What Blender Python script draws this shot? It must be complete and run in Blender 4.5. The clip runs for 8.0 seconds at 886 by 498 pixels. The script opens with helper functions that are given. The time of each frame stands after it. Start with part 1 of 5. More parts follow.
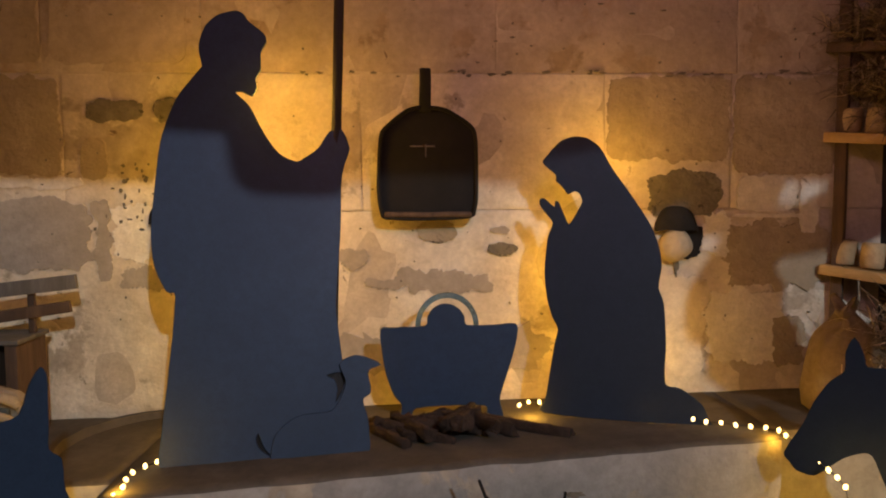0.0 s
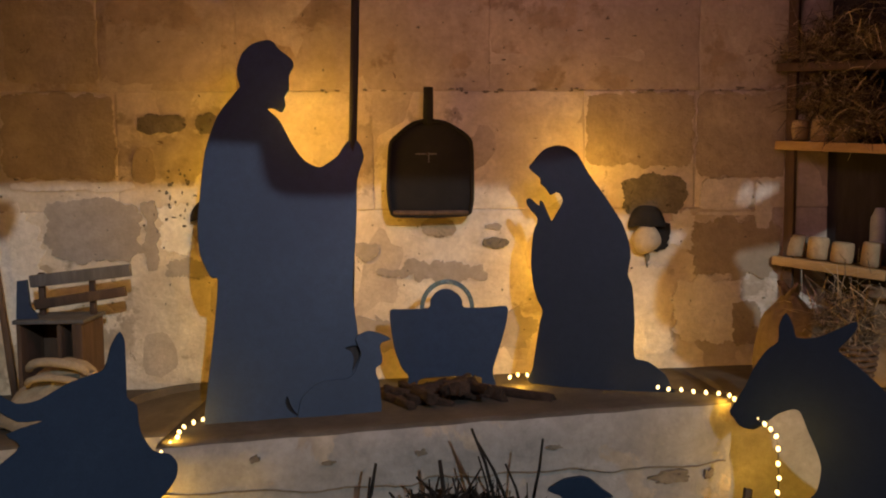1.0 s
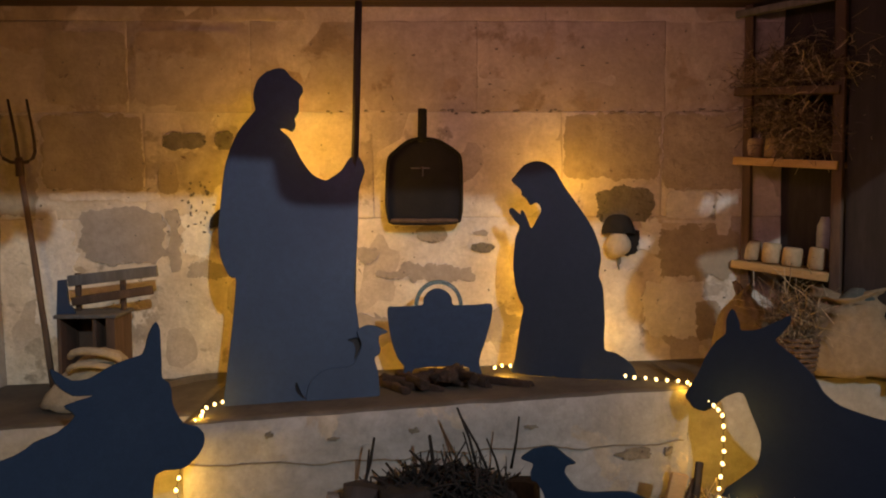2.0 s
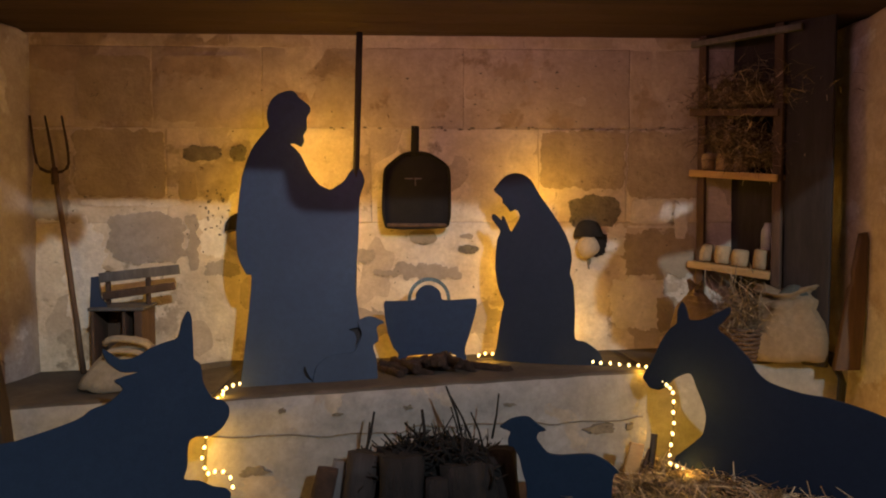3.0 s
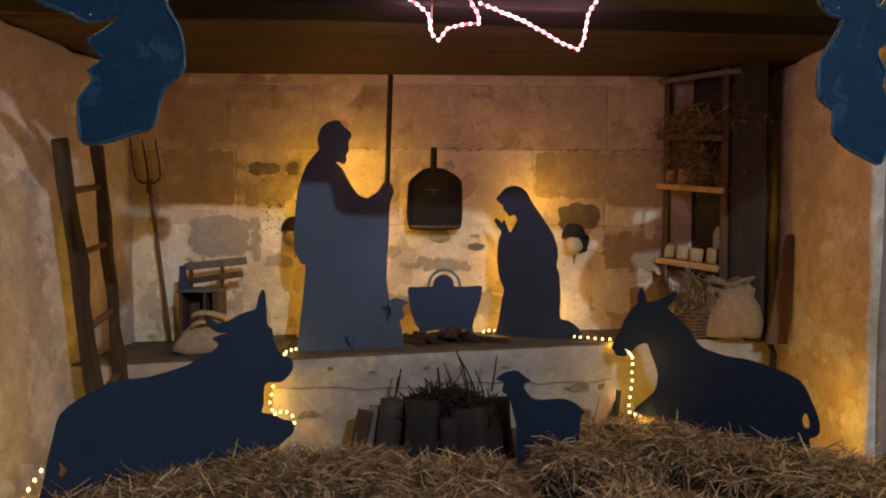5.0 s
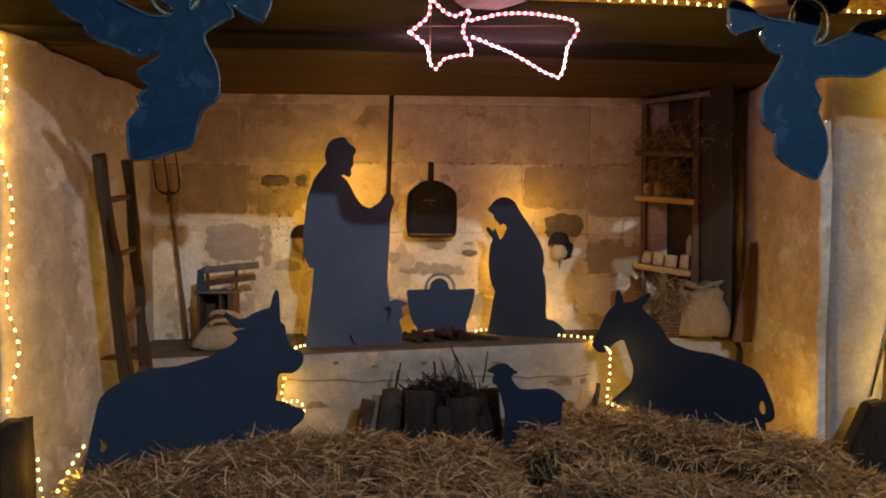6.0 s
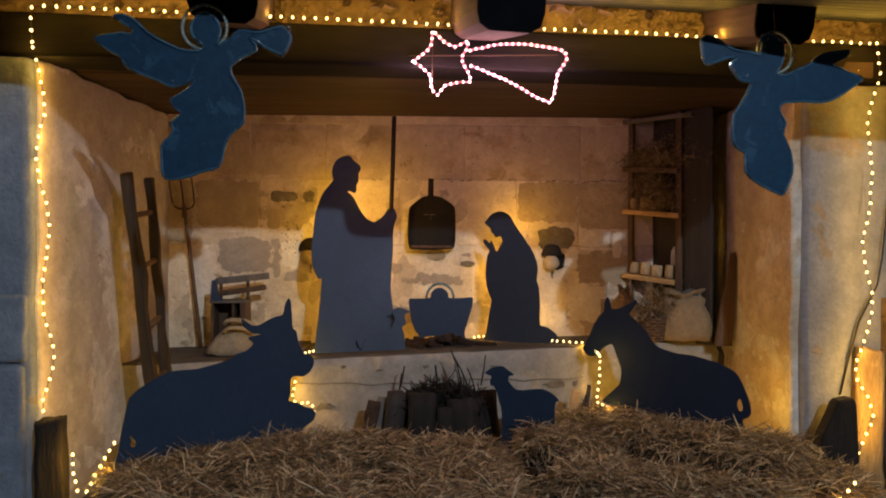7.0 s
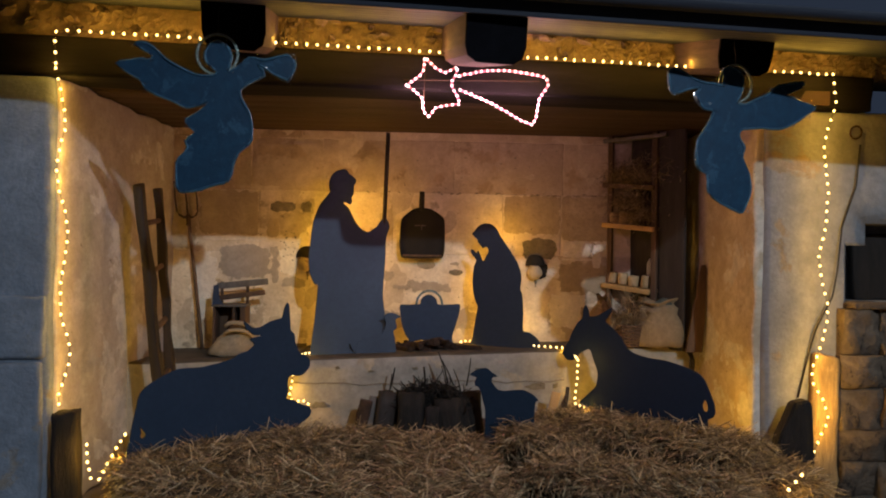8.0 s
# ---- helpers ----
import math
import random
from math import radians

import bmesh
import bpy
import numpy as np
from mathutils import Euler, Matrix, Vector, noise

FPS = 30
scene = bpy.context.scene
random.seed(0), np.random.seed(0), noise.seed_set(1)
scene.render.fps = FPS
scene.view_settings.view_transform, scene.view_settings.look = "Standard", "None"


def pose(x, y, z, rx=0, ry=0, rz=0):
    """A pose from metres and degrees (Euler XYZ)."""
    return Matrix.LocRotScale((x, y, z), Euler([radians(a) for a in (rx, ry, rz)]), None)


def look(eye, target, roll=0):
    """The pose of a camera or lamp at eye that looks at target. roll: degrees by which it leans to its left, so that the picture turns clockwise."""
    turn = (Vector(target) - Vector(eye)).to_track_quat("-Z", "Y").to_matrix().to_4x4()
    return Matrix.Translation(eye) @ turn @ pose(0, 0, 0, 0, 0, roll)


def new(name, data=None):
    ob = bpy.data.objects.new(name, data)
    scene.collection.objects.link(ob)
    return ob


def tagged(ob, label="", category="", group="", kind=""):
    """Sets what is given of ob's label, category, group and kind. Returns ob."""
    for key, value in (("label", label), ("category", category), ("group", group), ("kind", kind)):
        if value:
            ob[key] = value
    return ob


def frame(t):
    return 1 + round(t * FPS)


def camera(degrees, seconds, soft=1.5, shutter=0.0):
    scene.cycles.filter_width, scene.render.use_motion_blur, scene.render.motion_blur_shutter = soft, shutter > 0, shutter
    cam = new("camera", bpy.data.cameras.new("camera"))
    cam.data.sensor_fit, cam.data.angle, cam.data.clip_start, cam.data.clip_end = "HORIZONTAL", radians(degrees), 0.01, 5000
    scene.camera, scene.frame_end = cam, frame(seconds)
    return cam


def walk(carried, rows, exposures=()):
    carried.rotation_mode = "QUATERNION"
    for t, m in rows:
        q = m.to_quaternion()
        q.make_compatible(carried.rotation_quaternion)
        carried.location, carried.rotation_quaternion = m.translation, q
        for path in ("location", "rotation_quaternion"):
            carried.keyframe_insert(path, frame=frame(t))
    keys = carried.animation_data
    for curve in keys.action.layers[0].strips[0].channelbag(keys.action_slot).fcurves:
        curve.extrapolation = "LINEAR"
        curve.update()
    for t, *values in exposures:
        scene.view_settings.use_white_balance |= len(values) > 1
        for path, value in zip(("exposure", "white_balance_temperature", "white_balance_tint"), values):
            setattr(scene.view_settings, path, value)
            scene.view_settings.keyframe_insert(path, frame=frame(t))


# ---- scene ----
cam = camera(64.2, 8.0, 2.0)
PATH = [
    (0, (0.006, 0.059, 1.763), (0.078, 2.052, 1.611), -0.3),
    (0.5, (-0.043, -0.163, 1.751), (0.019, 1.83, 1.6), -0.3),
    (1, (0.017, -0.394, 1.744), (0.07, 1.601, 1.606), -0.4),
    (1.5, (0.054, -0.583, 1.755), (0.102, 1.412, 1.622), -0.3),
    (2.8, (0.044, -1.16, 1.748), (0.117, 0.836, 1.655), -0.2),
    (3, (0.022, -1.259, 1.757), (0.109, 0.736, 1.655), -0.1),
    (3.5, (-0.02, -1.535, 1.743), (0.067, 0.46, 1.637), -0.0),
    (4, (-0.008, -1.783, 1.762), (0.08, 0.212, 1.659), 0.1),
    (4.5, (0.026, -2.037, 1.756), (0.088, -0.041, 1.664), 0.2),
    (4.7, (0.020, -2.134, 1.755), (0.056, -0.136, 1.665), 0.15),
    (5.8, (0.030, -2.665, 1.731), (0.070, -0.667, 1.664), 0.45),
    (6, (0.009, -2.748, 1.727), (0.056, -0.75, 1.672), 0.4),
    (6.5, (-0.056, -2.932, 1.724), (-0.009, -0.933, 1.693), 0.1),
    (7, (-0.044, -3.099, 1.718), (0.019, -1.1, 1.701), 0.2),
    (7.5, (0.023, -3.29, 1.717), (0.09, -1.291, 1.714), 0.7),
    (8, (-0.04, -3.459, 1.728), (0.047, -1.461, 1.735), 0.9),
]
walk(cam, [(t, look(eye, target, roll)) for t, eye, target, roll in PATH])

# ---- world and large lights ----
world = bpy.data.worlds.new("night_sky")
scene.world = world
world.use_nodes = True
wn = world.node_tree.nodes
wn["Background"].inputs[0].default_value = (0.16, 0.22, 0.36, 1)
wn["Background"].inputs[1].default_value = 0.12


def lamp(name, kind, place, energy, color, radius=0.03, target=None, cone=None):
    data = bpy.data.lights.new(name, kind)
    data.energy, data.color, data.shadow_soft_size = energy, color, radius
    ob = new(name, data)
    if target is None:
        ob.location = place
    else:
        ob.matrix_world = look(place, target)
    if cone:
        data.spot_size, data.spot_blend = radians(cone), 0.6
    return ob


# the street lamp stands across the lane, high on the right behind the viewer
lamp("street_lamp_light", "SPOT", (3.6, -8.4, 6.60), 2450, (0.75, 0.87, 1.0), 0.10, (0.0, 2.4, 1.4), 75)

AMBER = (1.0, 0.535, 0.06)
PINK = (1.0, 0.50, 0.60)


# ---- materials ----
def nodes_of(name):
    m = bpy.data.materials.new(name)
    m.use_nodes = True
    return m, m.node_tree.nodes, m.node_tree.links, m.node_tree.nodes["Principled BSDF"]


def noise_node(n, l, where, scale, detail=6.0, rough=0.6, distort=0.0):
    t = n.new("ShaderNodeTexNoise")
    t.inputs["Scale"].default_value = scale
    t.inputs["Detail"].default_value = detail
    t.inputs["Roughness"].default_value = rough
    t.inputs["Distortion"].default_value = distort
    l.new(where, t.inputs["Vector"])
    return t.outputs["Fac"]


def ramp_node(n, l, fac, lo, hi, a=(0, 0, 0), b=(1, 1, 1)):
    r = n.new("ShaderNodeValToRGB")
    r.color_ramp.elements[0].position, r.color_ramp.elements[1].position = lo, hi
    r.color_ramp.elements[0].color, r.color_ramp.elements[1].color = (*a, 1), (*b, 1)
    l.new(fac, r.inputs[0])
    return r.outputs[0]


def mix_node(n, l, fac, a, b, mode="MIX"):
    x = n.new("ShaderNodeMix")
    x.data_type, x.blend_type = "RGBA", mode
    for socket, value in ((x.inputs[0], fac), (x.inputs[6], a), (x.inputs[7], b)):
        if isinstance(value, (int, float)):
            socket.default_value = value
        elif isinstance(value, tuple):
            socket.default_value = (*value, 1)
        else:
            l.new(value, socket)
    return x.outputs[2]


def surface(name, a, b, scale=3.0, fine=45.0, rough=0.85, bump=0.25, depth=0.004, spots=None, spot_scale=9.0, spot_at=0.66,
            metal=0.0, stretch=(1, 1, 1), world_space=False, vary=0.12, spec=0.35, patch=None, patch_scale=1.6, patch_at=0.52, gloss_var=0.1):
    """Two-scale procedural surface: base tones a and b, patches, dark spots and a fine relief."""
    m, n, l, bsdf = nodes_of(name)
    if world_space:
        where = n.new("ShaderNodeNewGeometry").outputs["Position"]
    else:
        where = n.new("ShaderNodeTexCoord").outputs["Object"]
    mp = n.new("ShaderNodeMapping")
    mp.inputs["Scale"].default_value = stretch
    l.new(where, mp.inputs["Vector"])
    where = mp.outputs[0]
    big = noise_node(n, l, where, scale, 5, 0.6, 0.4)
    small = noise_node(n, l, where, fine, 4, 0.65)
    col = mix_node(n, l, ramp_node(n, l, big, 0.32, 0.68), a, b)
    mid = noise_node(n, l, where, fine * 0.22, 7, 0.7, 0.3)
    blend = n.new("ShaderNodeMath")
    blend.operation = "MULTIPLY_ADD"
    l.new(mid, blend.inputs[0])
    blend.inputs[1].default_value = 1.6
    l.new(small, blend.inputs[2])
    height = blend.outputs[0]
    col = mix_node(n, l, ramp_node(n, l, mid, 0.38, 0.72), col, tuple(0.88 * c for c in b))
    if patch:
        p = ramp_node(n, l, noise_node(n, l, where, patch_scale, 9, 0.62, 0.25), patch_at, patch_at + 0.03)
        tone = mix_node(n, l, ramp_node(n, l, noise_node(n, l, where, scale * 4, 6, 0.6), 0.35, 0.7), patch, tuple(c * 0.62 for c in patch))
        col = mix_node(n, l, p, col, tone)
        inv = n.new("ShaderNodeMath")
        inv.operation = "MULTIPLY_ADD"
        l.new(p, inv.inputs[0])
        inv.inputs[1].default_value = -0.35
        l.new(height, inv.inputs[2])
        height = inv.outputs[0]
    if spots:
        s = ramp_node(n, l, noise_node(n, l, where, spot_scale, 8, 0.7, 0.6), spot_at, spot_at + 0.05)
        col = mix_node(n, l, s, col, spots)
    grain = ramp_node(n, l, small, 0.25, 0.75, (0.80, 0.80, 0.80), (1.08, 1.08, 1.08))
    col = mix_node(n, l, 0.8, col, grain, "MULTIPLY")
    if vary:
        info = n.new("ShaderNodeObjectInfo").outputs["Random"]
        col = mix_node(n, l, 1.0, col, ramp_node(n, l, info, 0, 1, (1 - vary,) * 3, (1 + vary,) * 3), "MULTIPLY")
    l.new(col, bsdf.inputs["Base Color"])
    g = n.new("ShaderNodeMapRange")
    g.inputs[3].default_value, g.inputs[4].default_value = rough - gloss_var, min(1, rough + gloss_var)
    l.new(big, g.inputs[0])
    l.new(g.outputs[0], bsdf.inputs["Roughness"])
    bsdf.inputs["Metallic"].default_value = metal
    bsdf.inputs["Specular IOR Level"].default_value = spec
    bp = n.new("ShaderNodeBump")
    bp.inputs["Strength"].default_value, bp.inputs["Distance"].default_value = bump, depth
    l.new(height, bp.inputs["Height"])
    l.new(bp.outputs[0], bsdf.inputs["Normal"])
    return m


def glowing(name, color, strength):
    m, n, l, bsdf = nodes_of(name)
    bsdf.inputs["Base Color"].default_value = (*color, 1)
    bsdf.inputs["Emission Color"].default_value = (*color, 1)
    bsdf.inputs["Emission Strength"].default_value = strength
    return m


LIMEWASH = surface("limewashed_stone", (0.79, 0.685, 0.52), (0.59, 0.47, 0.325), 2.6, 42, 0.92, 0.45, 0.010, (0.15, 0.10, 0.06), 12, 0.645,
                   world_space=True, patch=(0.50, 0.395, 0.27), patch_scale=2.3, patch_at=0.56, vary=0.04)
# darker and redder than the limewash, for the upper courses
ROSY = surface("rosy_brown_plaster", (0.58, 0.455, 0.33), (0.41, 0.32, 0.225), 1.9, 42, 0.92, 0.4, 0.010, (0.14, 0.09, 0.06), 13, 0.655,
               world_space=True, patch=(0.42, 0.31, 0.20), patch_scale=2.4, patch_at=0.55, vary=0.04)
GREYPLASTER = surface("grey_render", (0.43, 0.355, 0.275), (0.33, 0.27, 0.205), 4.0, 42, 0.94, 0.5, 0.008, (0.16, 0.12, 0.08), 14, 0.66, world_space=True, vary=0.05)
PALEPLASTER = surface("fresh_limewash", (0.84, 0.76, 0.64), (0.68, 0.59, 0.47), 4.0, 42, 0.92, 0.6, 0.010, (0.30, 0.23, 0.16), 9, 0.64, world_space=True, vary=0.04)
BARE = surface("bare_tufa", (0.48, 0.375, 0.245), (0.34, 0.26, 0.165), 3.5, 34, 0.95, 0.8, 0.010, (0.09, 0.065, 0.04), 8, 0.64, world_space=True, vary=0.06)
GREYSTONE = surface("grey_pitted_stone", (0.24, 0.20, 0.145), (0.15, 0.125, 0.09), 12, 60, 0.95, 0.9, 0.010, (0.06, 0.05, 0.035), 22, 0.60, world_space=True, vary=0.05)
MORTAR = surface("mortar", (0.62, 0.51, 0.38), (0.48, 0.38, 0.27), 5, 60, 0.95, 0.5, 0.005, world_space=True, vary=0)
OCHRE = surface("ochre_plaster", (0.62, 0.52, 0.38), (0.42, 0.32, 0.21), 2.0, 40, 0.92, 0.5, 0.010, (0.16, 0.11, 0.07), 9, 0.65,
                world_space=True, patch=(0.66, 0.60, 0.50), patch_scale=1.6, patch_at=0.54, vary=0.05)
PALEWALL = surface("pale_old_plaster", (0.56, 0.50, 0.43), (0.38, 0.32, 0.255), 2.0, 40, 0.92, 0.55, 0.010, (0.16, 0.11, 0.07), 10, 0.66,
                   world_space=True, patch=(0.64, 0.59, 0.52), patch_scale=1.7, patch_at=0.53, vary=0.05)
WHITE = surface("whitewash", (0.37, 0.34, 0.30), (0.25, 0.23, 0.20), 2.2, 36, 0.9, 0.5, 0.007, (0.14, 0.11, 0.08), 10, 0.71,
                world_space=True, patch=(0.42, 0.35, 0.26), patch_scale=2.6, patch_at=0.585, vary=0.05)
BENCHTOP = surface("worn_stone_slab", (0.115, 0.092, 0.070), (0.062, 0.050, 0.038), 3.0, 45, 0.8, 0.4, 0.005, (0.08, 0.06, 0.04), 6, 0.66, world_space=True, vary=0)
STREETWASH = surface("grey_limewash", (0.215, 0.25, 0.305), (0.145, 0.17, 0.21), 2.0, 30, 0.9, 0.7, 0.012, (0.10, 0.09, 0.08), 6, 0.69, world_space=True, patch=(0.26, 0.23, 0.20), patch_scale=1.3, patch_at=0.64, vary=0.05)
JAMBWASH = surface("cream_limewash", (0.31, 0.305, 0.31), (0.215, 0.212, 0.218), 2.0, 30, 0.9, 0.7, 0.012, (0.10, 0.08, 0.06), 6, 0.69, world_space=True, patch=(0.30, 0.235, 0.17), patch_scale=1.3, patch_at=0.62, vary=0.05)
EARTH = surface("trodden_earth", (0.16, 0.13, 0.10), (0.10, 0.08, 0.06), 1.4, 30, 0.95, 0.6, 0.01, world_space=True, vary=0)
DARKRUBBLE = surface("dark_rubble", (0.20, 0.145, 0.10), (0.105, 0.075, 0.052), 7, 40, 0.95, 1.0, 0.02, (0.035, 0.025, 0.018), 9, 0.57, vary=0.25)
RUBBLE = surface("rubble_stone", (0.33, 0.245, 0.165), (0.18, 0.13, 0.085), 6, 40, 0.95, 0.8, 0.01, (0.06, 0.04, 0.03), 12, 0.62, vary=0.25)
BEAM = surface("smoked_beam", (0.018, 0.015, 0.016), (0.009, 0.008, 0.008), 4, 50, 0.8, 0.5, 0.004, stretch=(0.25, 3, 3), vary=0.1, spec=0.1)
# black of the twigs, and of the shade painted in the tether hollows
TWIGSHADE = surface("twig_and_shade_black", (0.020, 0.014, 0.010), (0.010, 0.008, 0.006), 8, 60, 0.95, 0.6, 0.006, vary=0)
ENDBLACK = surface("black_joist_end", (0.006, 0.006, 0.008), (0.004, 0.004, 0.005), 8, 60, 0.95, 0.3, 0.003, vary=0, spec=0.03)
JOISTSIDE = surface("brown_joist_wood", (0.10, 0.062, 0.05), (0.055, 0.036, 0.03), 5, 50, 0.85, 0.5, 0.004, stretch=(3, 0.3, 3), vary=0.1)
CEILING = surface("brown_ceiling_boards", (0.066, 0.036, 0.027), (0.042, 0.023, 0.017), 2, 40, 0.75, 0.35, 0.004, stretch=(0.3, 3, 3), world_space=True, vary=0)
ROOF = surface("weathered_eave_wood", (0.026, 0.032, 0.048), (0.015, 0.019, 0.030), 3, 40, 0.7, 0.3, 0.003, stretch=(0.3, 3, 3), vary=0.1)
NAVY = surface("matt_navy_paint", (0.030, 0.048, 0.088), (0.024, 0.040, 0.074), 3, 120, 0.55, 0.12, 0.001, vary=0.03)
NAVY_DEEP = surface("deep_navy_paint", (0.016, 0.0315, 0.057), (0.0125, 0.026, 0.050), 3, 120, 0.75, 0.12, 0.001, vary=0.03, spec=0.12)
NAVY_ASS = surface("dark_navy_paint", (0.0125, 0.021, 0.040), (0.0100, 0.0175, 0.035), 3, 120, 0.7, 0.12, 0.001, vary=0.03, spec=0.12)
# navy with the shade on the kneeling figure mixed into its colour
NAVY_SHADE = surface("matt_navy_in_shade", (0.0175, 0.026, 0.044), (0.014, 0.0215, 0.038), 3, 120, 0.6, 0.12, 0.001, vary=0.03)
TEAL = surface("blue_angel_paint", (0.012, 0.048, 0.090), (0.008, 0.033, 0.068), 6, 70, 0.45, 0.35, 0.003, (0.022, 0.066, 0.115), 7, 0.56, vary=0.05)
TINSEL = surface("blue_tinsel", (0.07, 0.16, 0.23), (0.03, 0.09, 0.15), 40, 300, 0.35, 0.9, 0.003, (0.55, 0.65, 0.7), 190, 0.66, metal=0.3, vary=0.0)
GLITTER = surface("glitter_trim", (0.34, 0.42, 0.40), (0.16, 0.22, 0.22), 60, 420, 0.25, 0.9, 0.003, (0.8, 0.85, 0.85), 260, 0.62, metal=0.6, vary=0.0)
FLAKE = surface("silver_flake", (0.85, 0.88, 0.90), (0.7, 0.75, 0.8), 9, 60, 0.22, 0.1, 0.001, metal=1.0, vary=0)
# packed straw, its colour lowered to give shade between the loose stalks
STRAWBODY = surface("shaded_packed_straw", (0.085, 0.06, 0.03), (0.04, 0.027, 0.014), 16, 90, 0.9, 0.9, 0.02, stretch=(1, 3, 3), vary=0.1)
OLDWOOD = surface("old_brown_wood", (0.13, 0.075, 0.042), (0.07, 0.040, 0.024), 6, 60, 0.75, 0.5, 0.004, stretch=(3, 3, 0.35), vary=0.15)
DARKWOOD = surface("dark_wood", (0.040, 0.028, 0.022), (0.018, 0.013, 0.010), 6, 60, 0.7, 0.5, 0.004, stretch=(3, 3, 0.4), vary=0.15)
GREYWOOD = surface("greyed_board", (0.16, 0.14, 0.125), (0.09, 0.08, 0.07), 5, 55, 0.8, 0.5, 0.004, stretch=(3, 3, 0.3), vary=0.1)
PINE = surface("yellow_pine", (0.52, 0.33, 0.13), (0.42, 0.24, 0.085), 7, 60, 0.6, 0.3, 0.002, stretch=(0.6, 3, 3), vary=0.1)
POSTWOOD = surface("rough_yellow_post", (0.40, 0.27, 0.115), (0.22, 0.14, 0.06), 9, 70, 0.75, 0.7, 0.004, (0.10, 0.06, 0.03), 14, 0.60, stretch=(3, 3, 0.5), vary=0.1)
LADDERWOOD = surface("dark_ladder_wood", (0.030, 0.018, 0.012), (0.015, 0.010, 0.007), 6, 60, 0.75, 0.5, 0.004, stretch=(3, 3, 0.35), vary=0.15)
BLACKWOOD = surface("blackened_post_wood", (0.022, 0.016, 0.013), (0.010, 0.008, 0.007), 9, 50, 0.85, 0.9, 0.010, stretch=(2, 2, 0.4), vary=0.1)
CHAR = surface("charred_wood", (0.026, 0.020, 0.016), (0.010, 0.008, 0.007), 9, 50, 0.85, 0.9, 0.01, stretch=(2, 2, 0.5), vary=0.3)
BARK = surface("rough_bark", (0.080, 0.043, 0.025), (0.026, 0.015, 0.010), 16, 50, 0.9, 1.0, 0.012, vary=0.25)
BURLAP = surface("burlap", (0.27, 0.19, 0.11), (0.19, 0.135, 0.075), 5, 170, 0.95, 0.8, 0.003, vary=0.08)
CLOTH = surface("cream_cloth", (0.35, 0.28, 0.19), (0.24, 0.19, 0.13), 5, 150, 0.95, 0.5, 0.002, vary=0.05)
MUSS = surface("green_grey_rag", (0.10, 0.105, 0.08), (0.055, 0.06, 0.05), 8, 120, 0.95, 0.6, 0.003, vary=0.05)
CHEESE = surface("aged_cheese_rind", (0.52, 0.38, 0.20), (0.34, 0.22, 0.11), 14, 80, 0.7, 0.5, 0.004, (0.14, 0.09, 0.05), 30, 0.64, vary=0.2)
IRON = surface("rusty_iron", (0.035, 0.028, 0.024), (0.075, 0.04, 0.022), 12, 70, 0.6, 0.5, 0.002, metal=0.5, vary=0.05)
PEELWOOD = surface("blackened_wood", (0.016, 0.011, 0.007), (0.009, 0.007, 0.005), 5, 60, 0.85, 0.25, 0.003, (0.045, 0.04, 0.032), 11, 0.68, vary=0)
PALE = surface("pale_plastic", (0.42, 0.43, 0.46), (0.34, 0.35, 0.38), 6, 60, 0.4, 0.1, 0.001, vary=0)
CABLE = surface("dark_cable", (0.03, 0.028, 0.026), (0.02, 0.018, 0.017), 20, 80, 0.6, 0.1, 0.001, vary=0)
WARMBULB = glowing("amber_bulb", (1.0, 0.72, 0.30), 4.2)
PINKBULB = glowing("pink_white_bulb", (1.0, 0.70, 0.76), 3.2)
PINKROPE = glowing("pink_rope", (1.0, 0.22, 0.32), 0.22)


# ---- building helpers ----
def part(name, bm, material, parent=None, label=""):
    """Links a bmesh as one mesh object, under a parent if one is given."""
    me = bpy.data.meshes.new(name)
    bm.to_mesh(me)
    bm.free()
    me.materials.append(material)
    ob = new(name, me)
    if parent:
        ob.parent = parent
    return tagged(ob, label)


def share(name, me, parent, m):
    ob = new(name, me)
    ob.parent = parent
    ob.matrix_local = m
    return ob


def empty(name, m=None):
    ob = new(name)
    ob.empty_display_size = 0.1
    if m:
        ob.matrix_world = m
    return ob


def box(sx, sy, sz, bevel=0.0, at=(0, 0, 0), rough=0.0, cuts=0, seed=0, m=None):
    """A box with bevelled and, where asked, uneven faces; at is its centre."""
    bm = bmesh.new()
    bmesh.ops.create_cube(bm, size=1)
    bmesh.ops.scale(bm, vec=(sx, sy, sz), verts=bm.verts)
    if bevel:
        bmesh.ops.bevel(bm, geom=bm.edges[:], offset=bevel, segments=2, affect="EDGES", profile=0.6)
    if cuts:
        bmesh.ops.subdivide_edges(bm, edges=[e for e in bm.edges if e.calc_length() > min(sx, sy, sz) * 0.6], cuts=cuts, use_grid_fill=True)
    if rough:
        for v in bm.verts:
            v.co += rough * noise.noise_vector(v.co * 7 + Vector((seed * 3.1, seed * 1.7, seed)))
    bmesh.ops.translate(bm, vec=at, verts=bm.verts)
    if m:
        bmesh.ops.transform(bm, matrix=m, verts=bm.verts)
    for f in bm.faces:
        f.smooth = bool(bevel)
    return bm


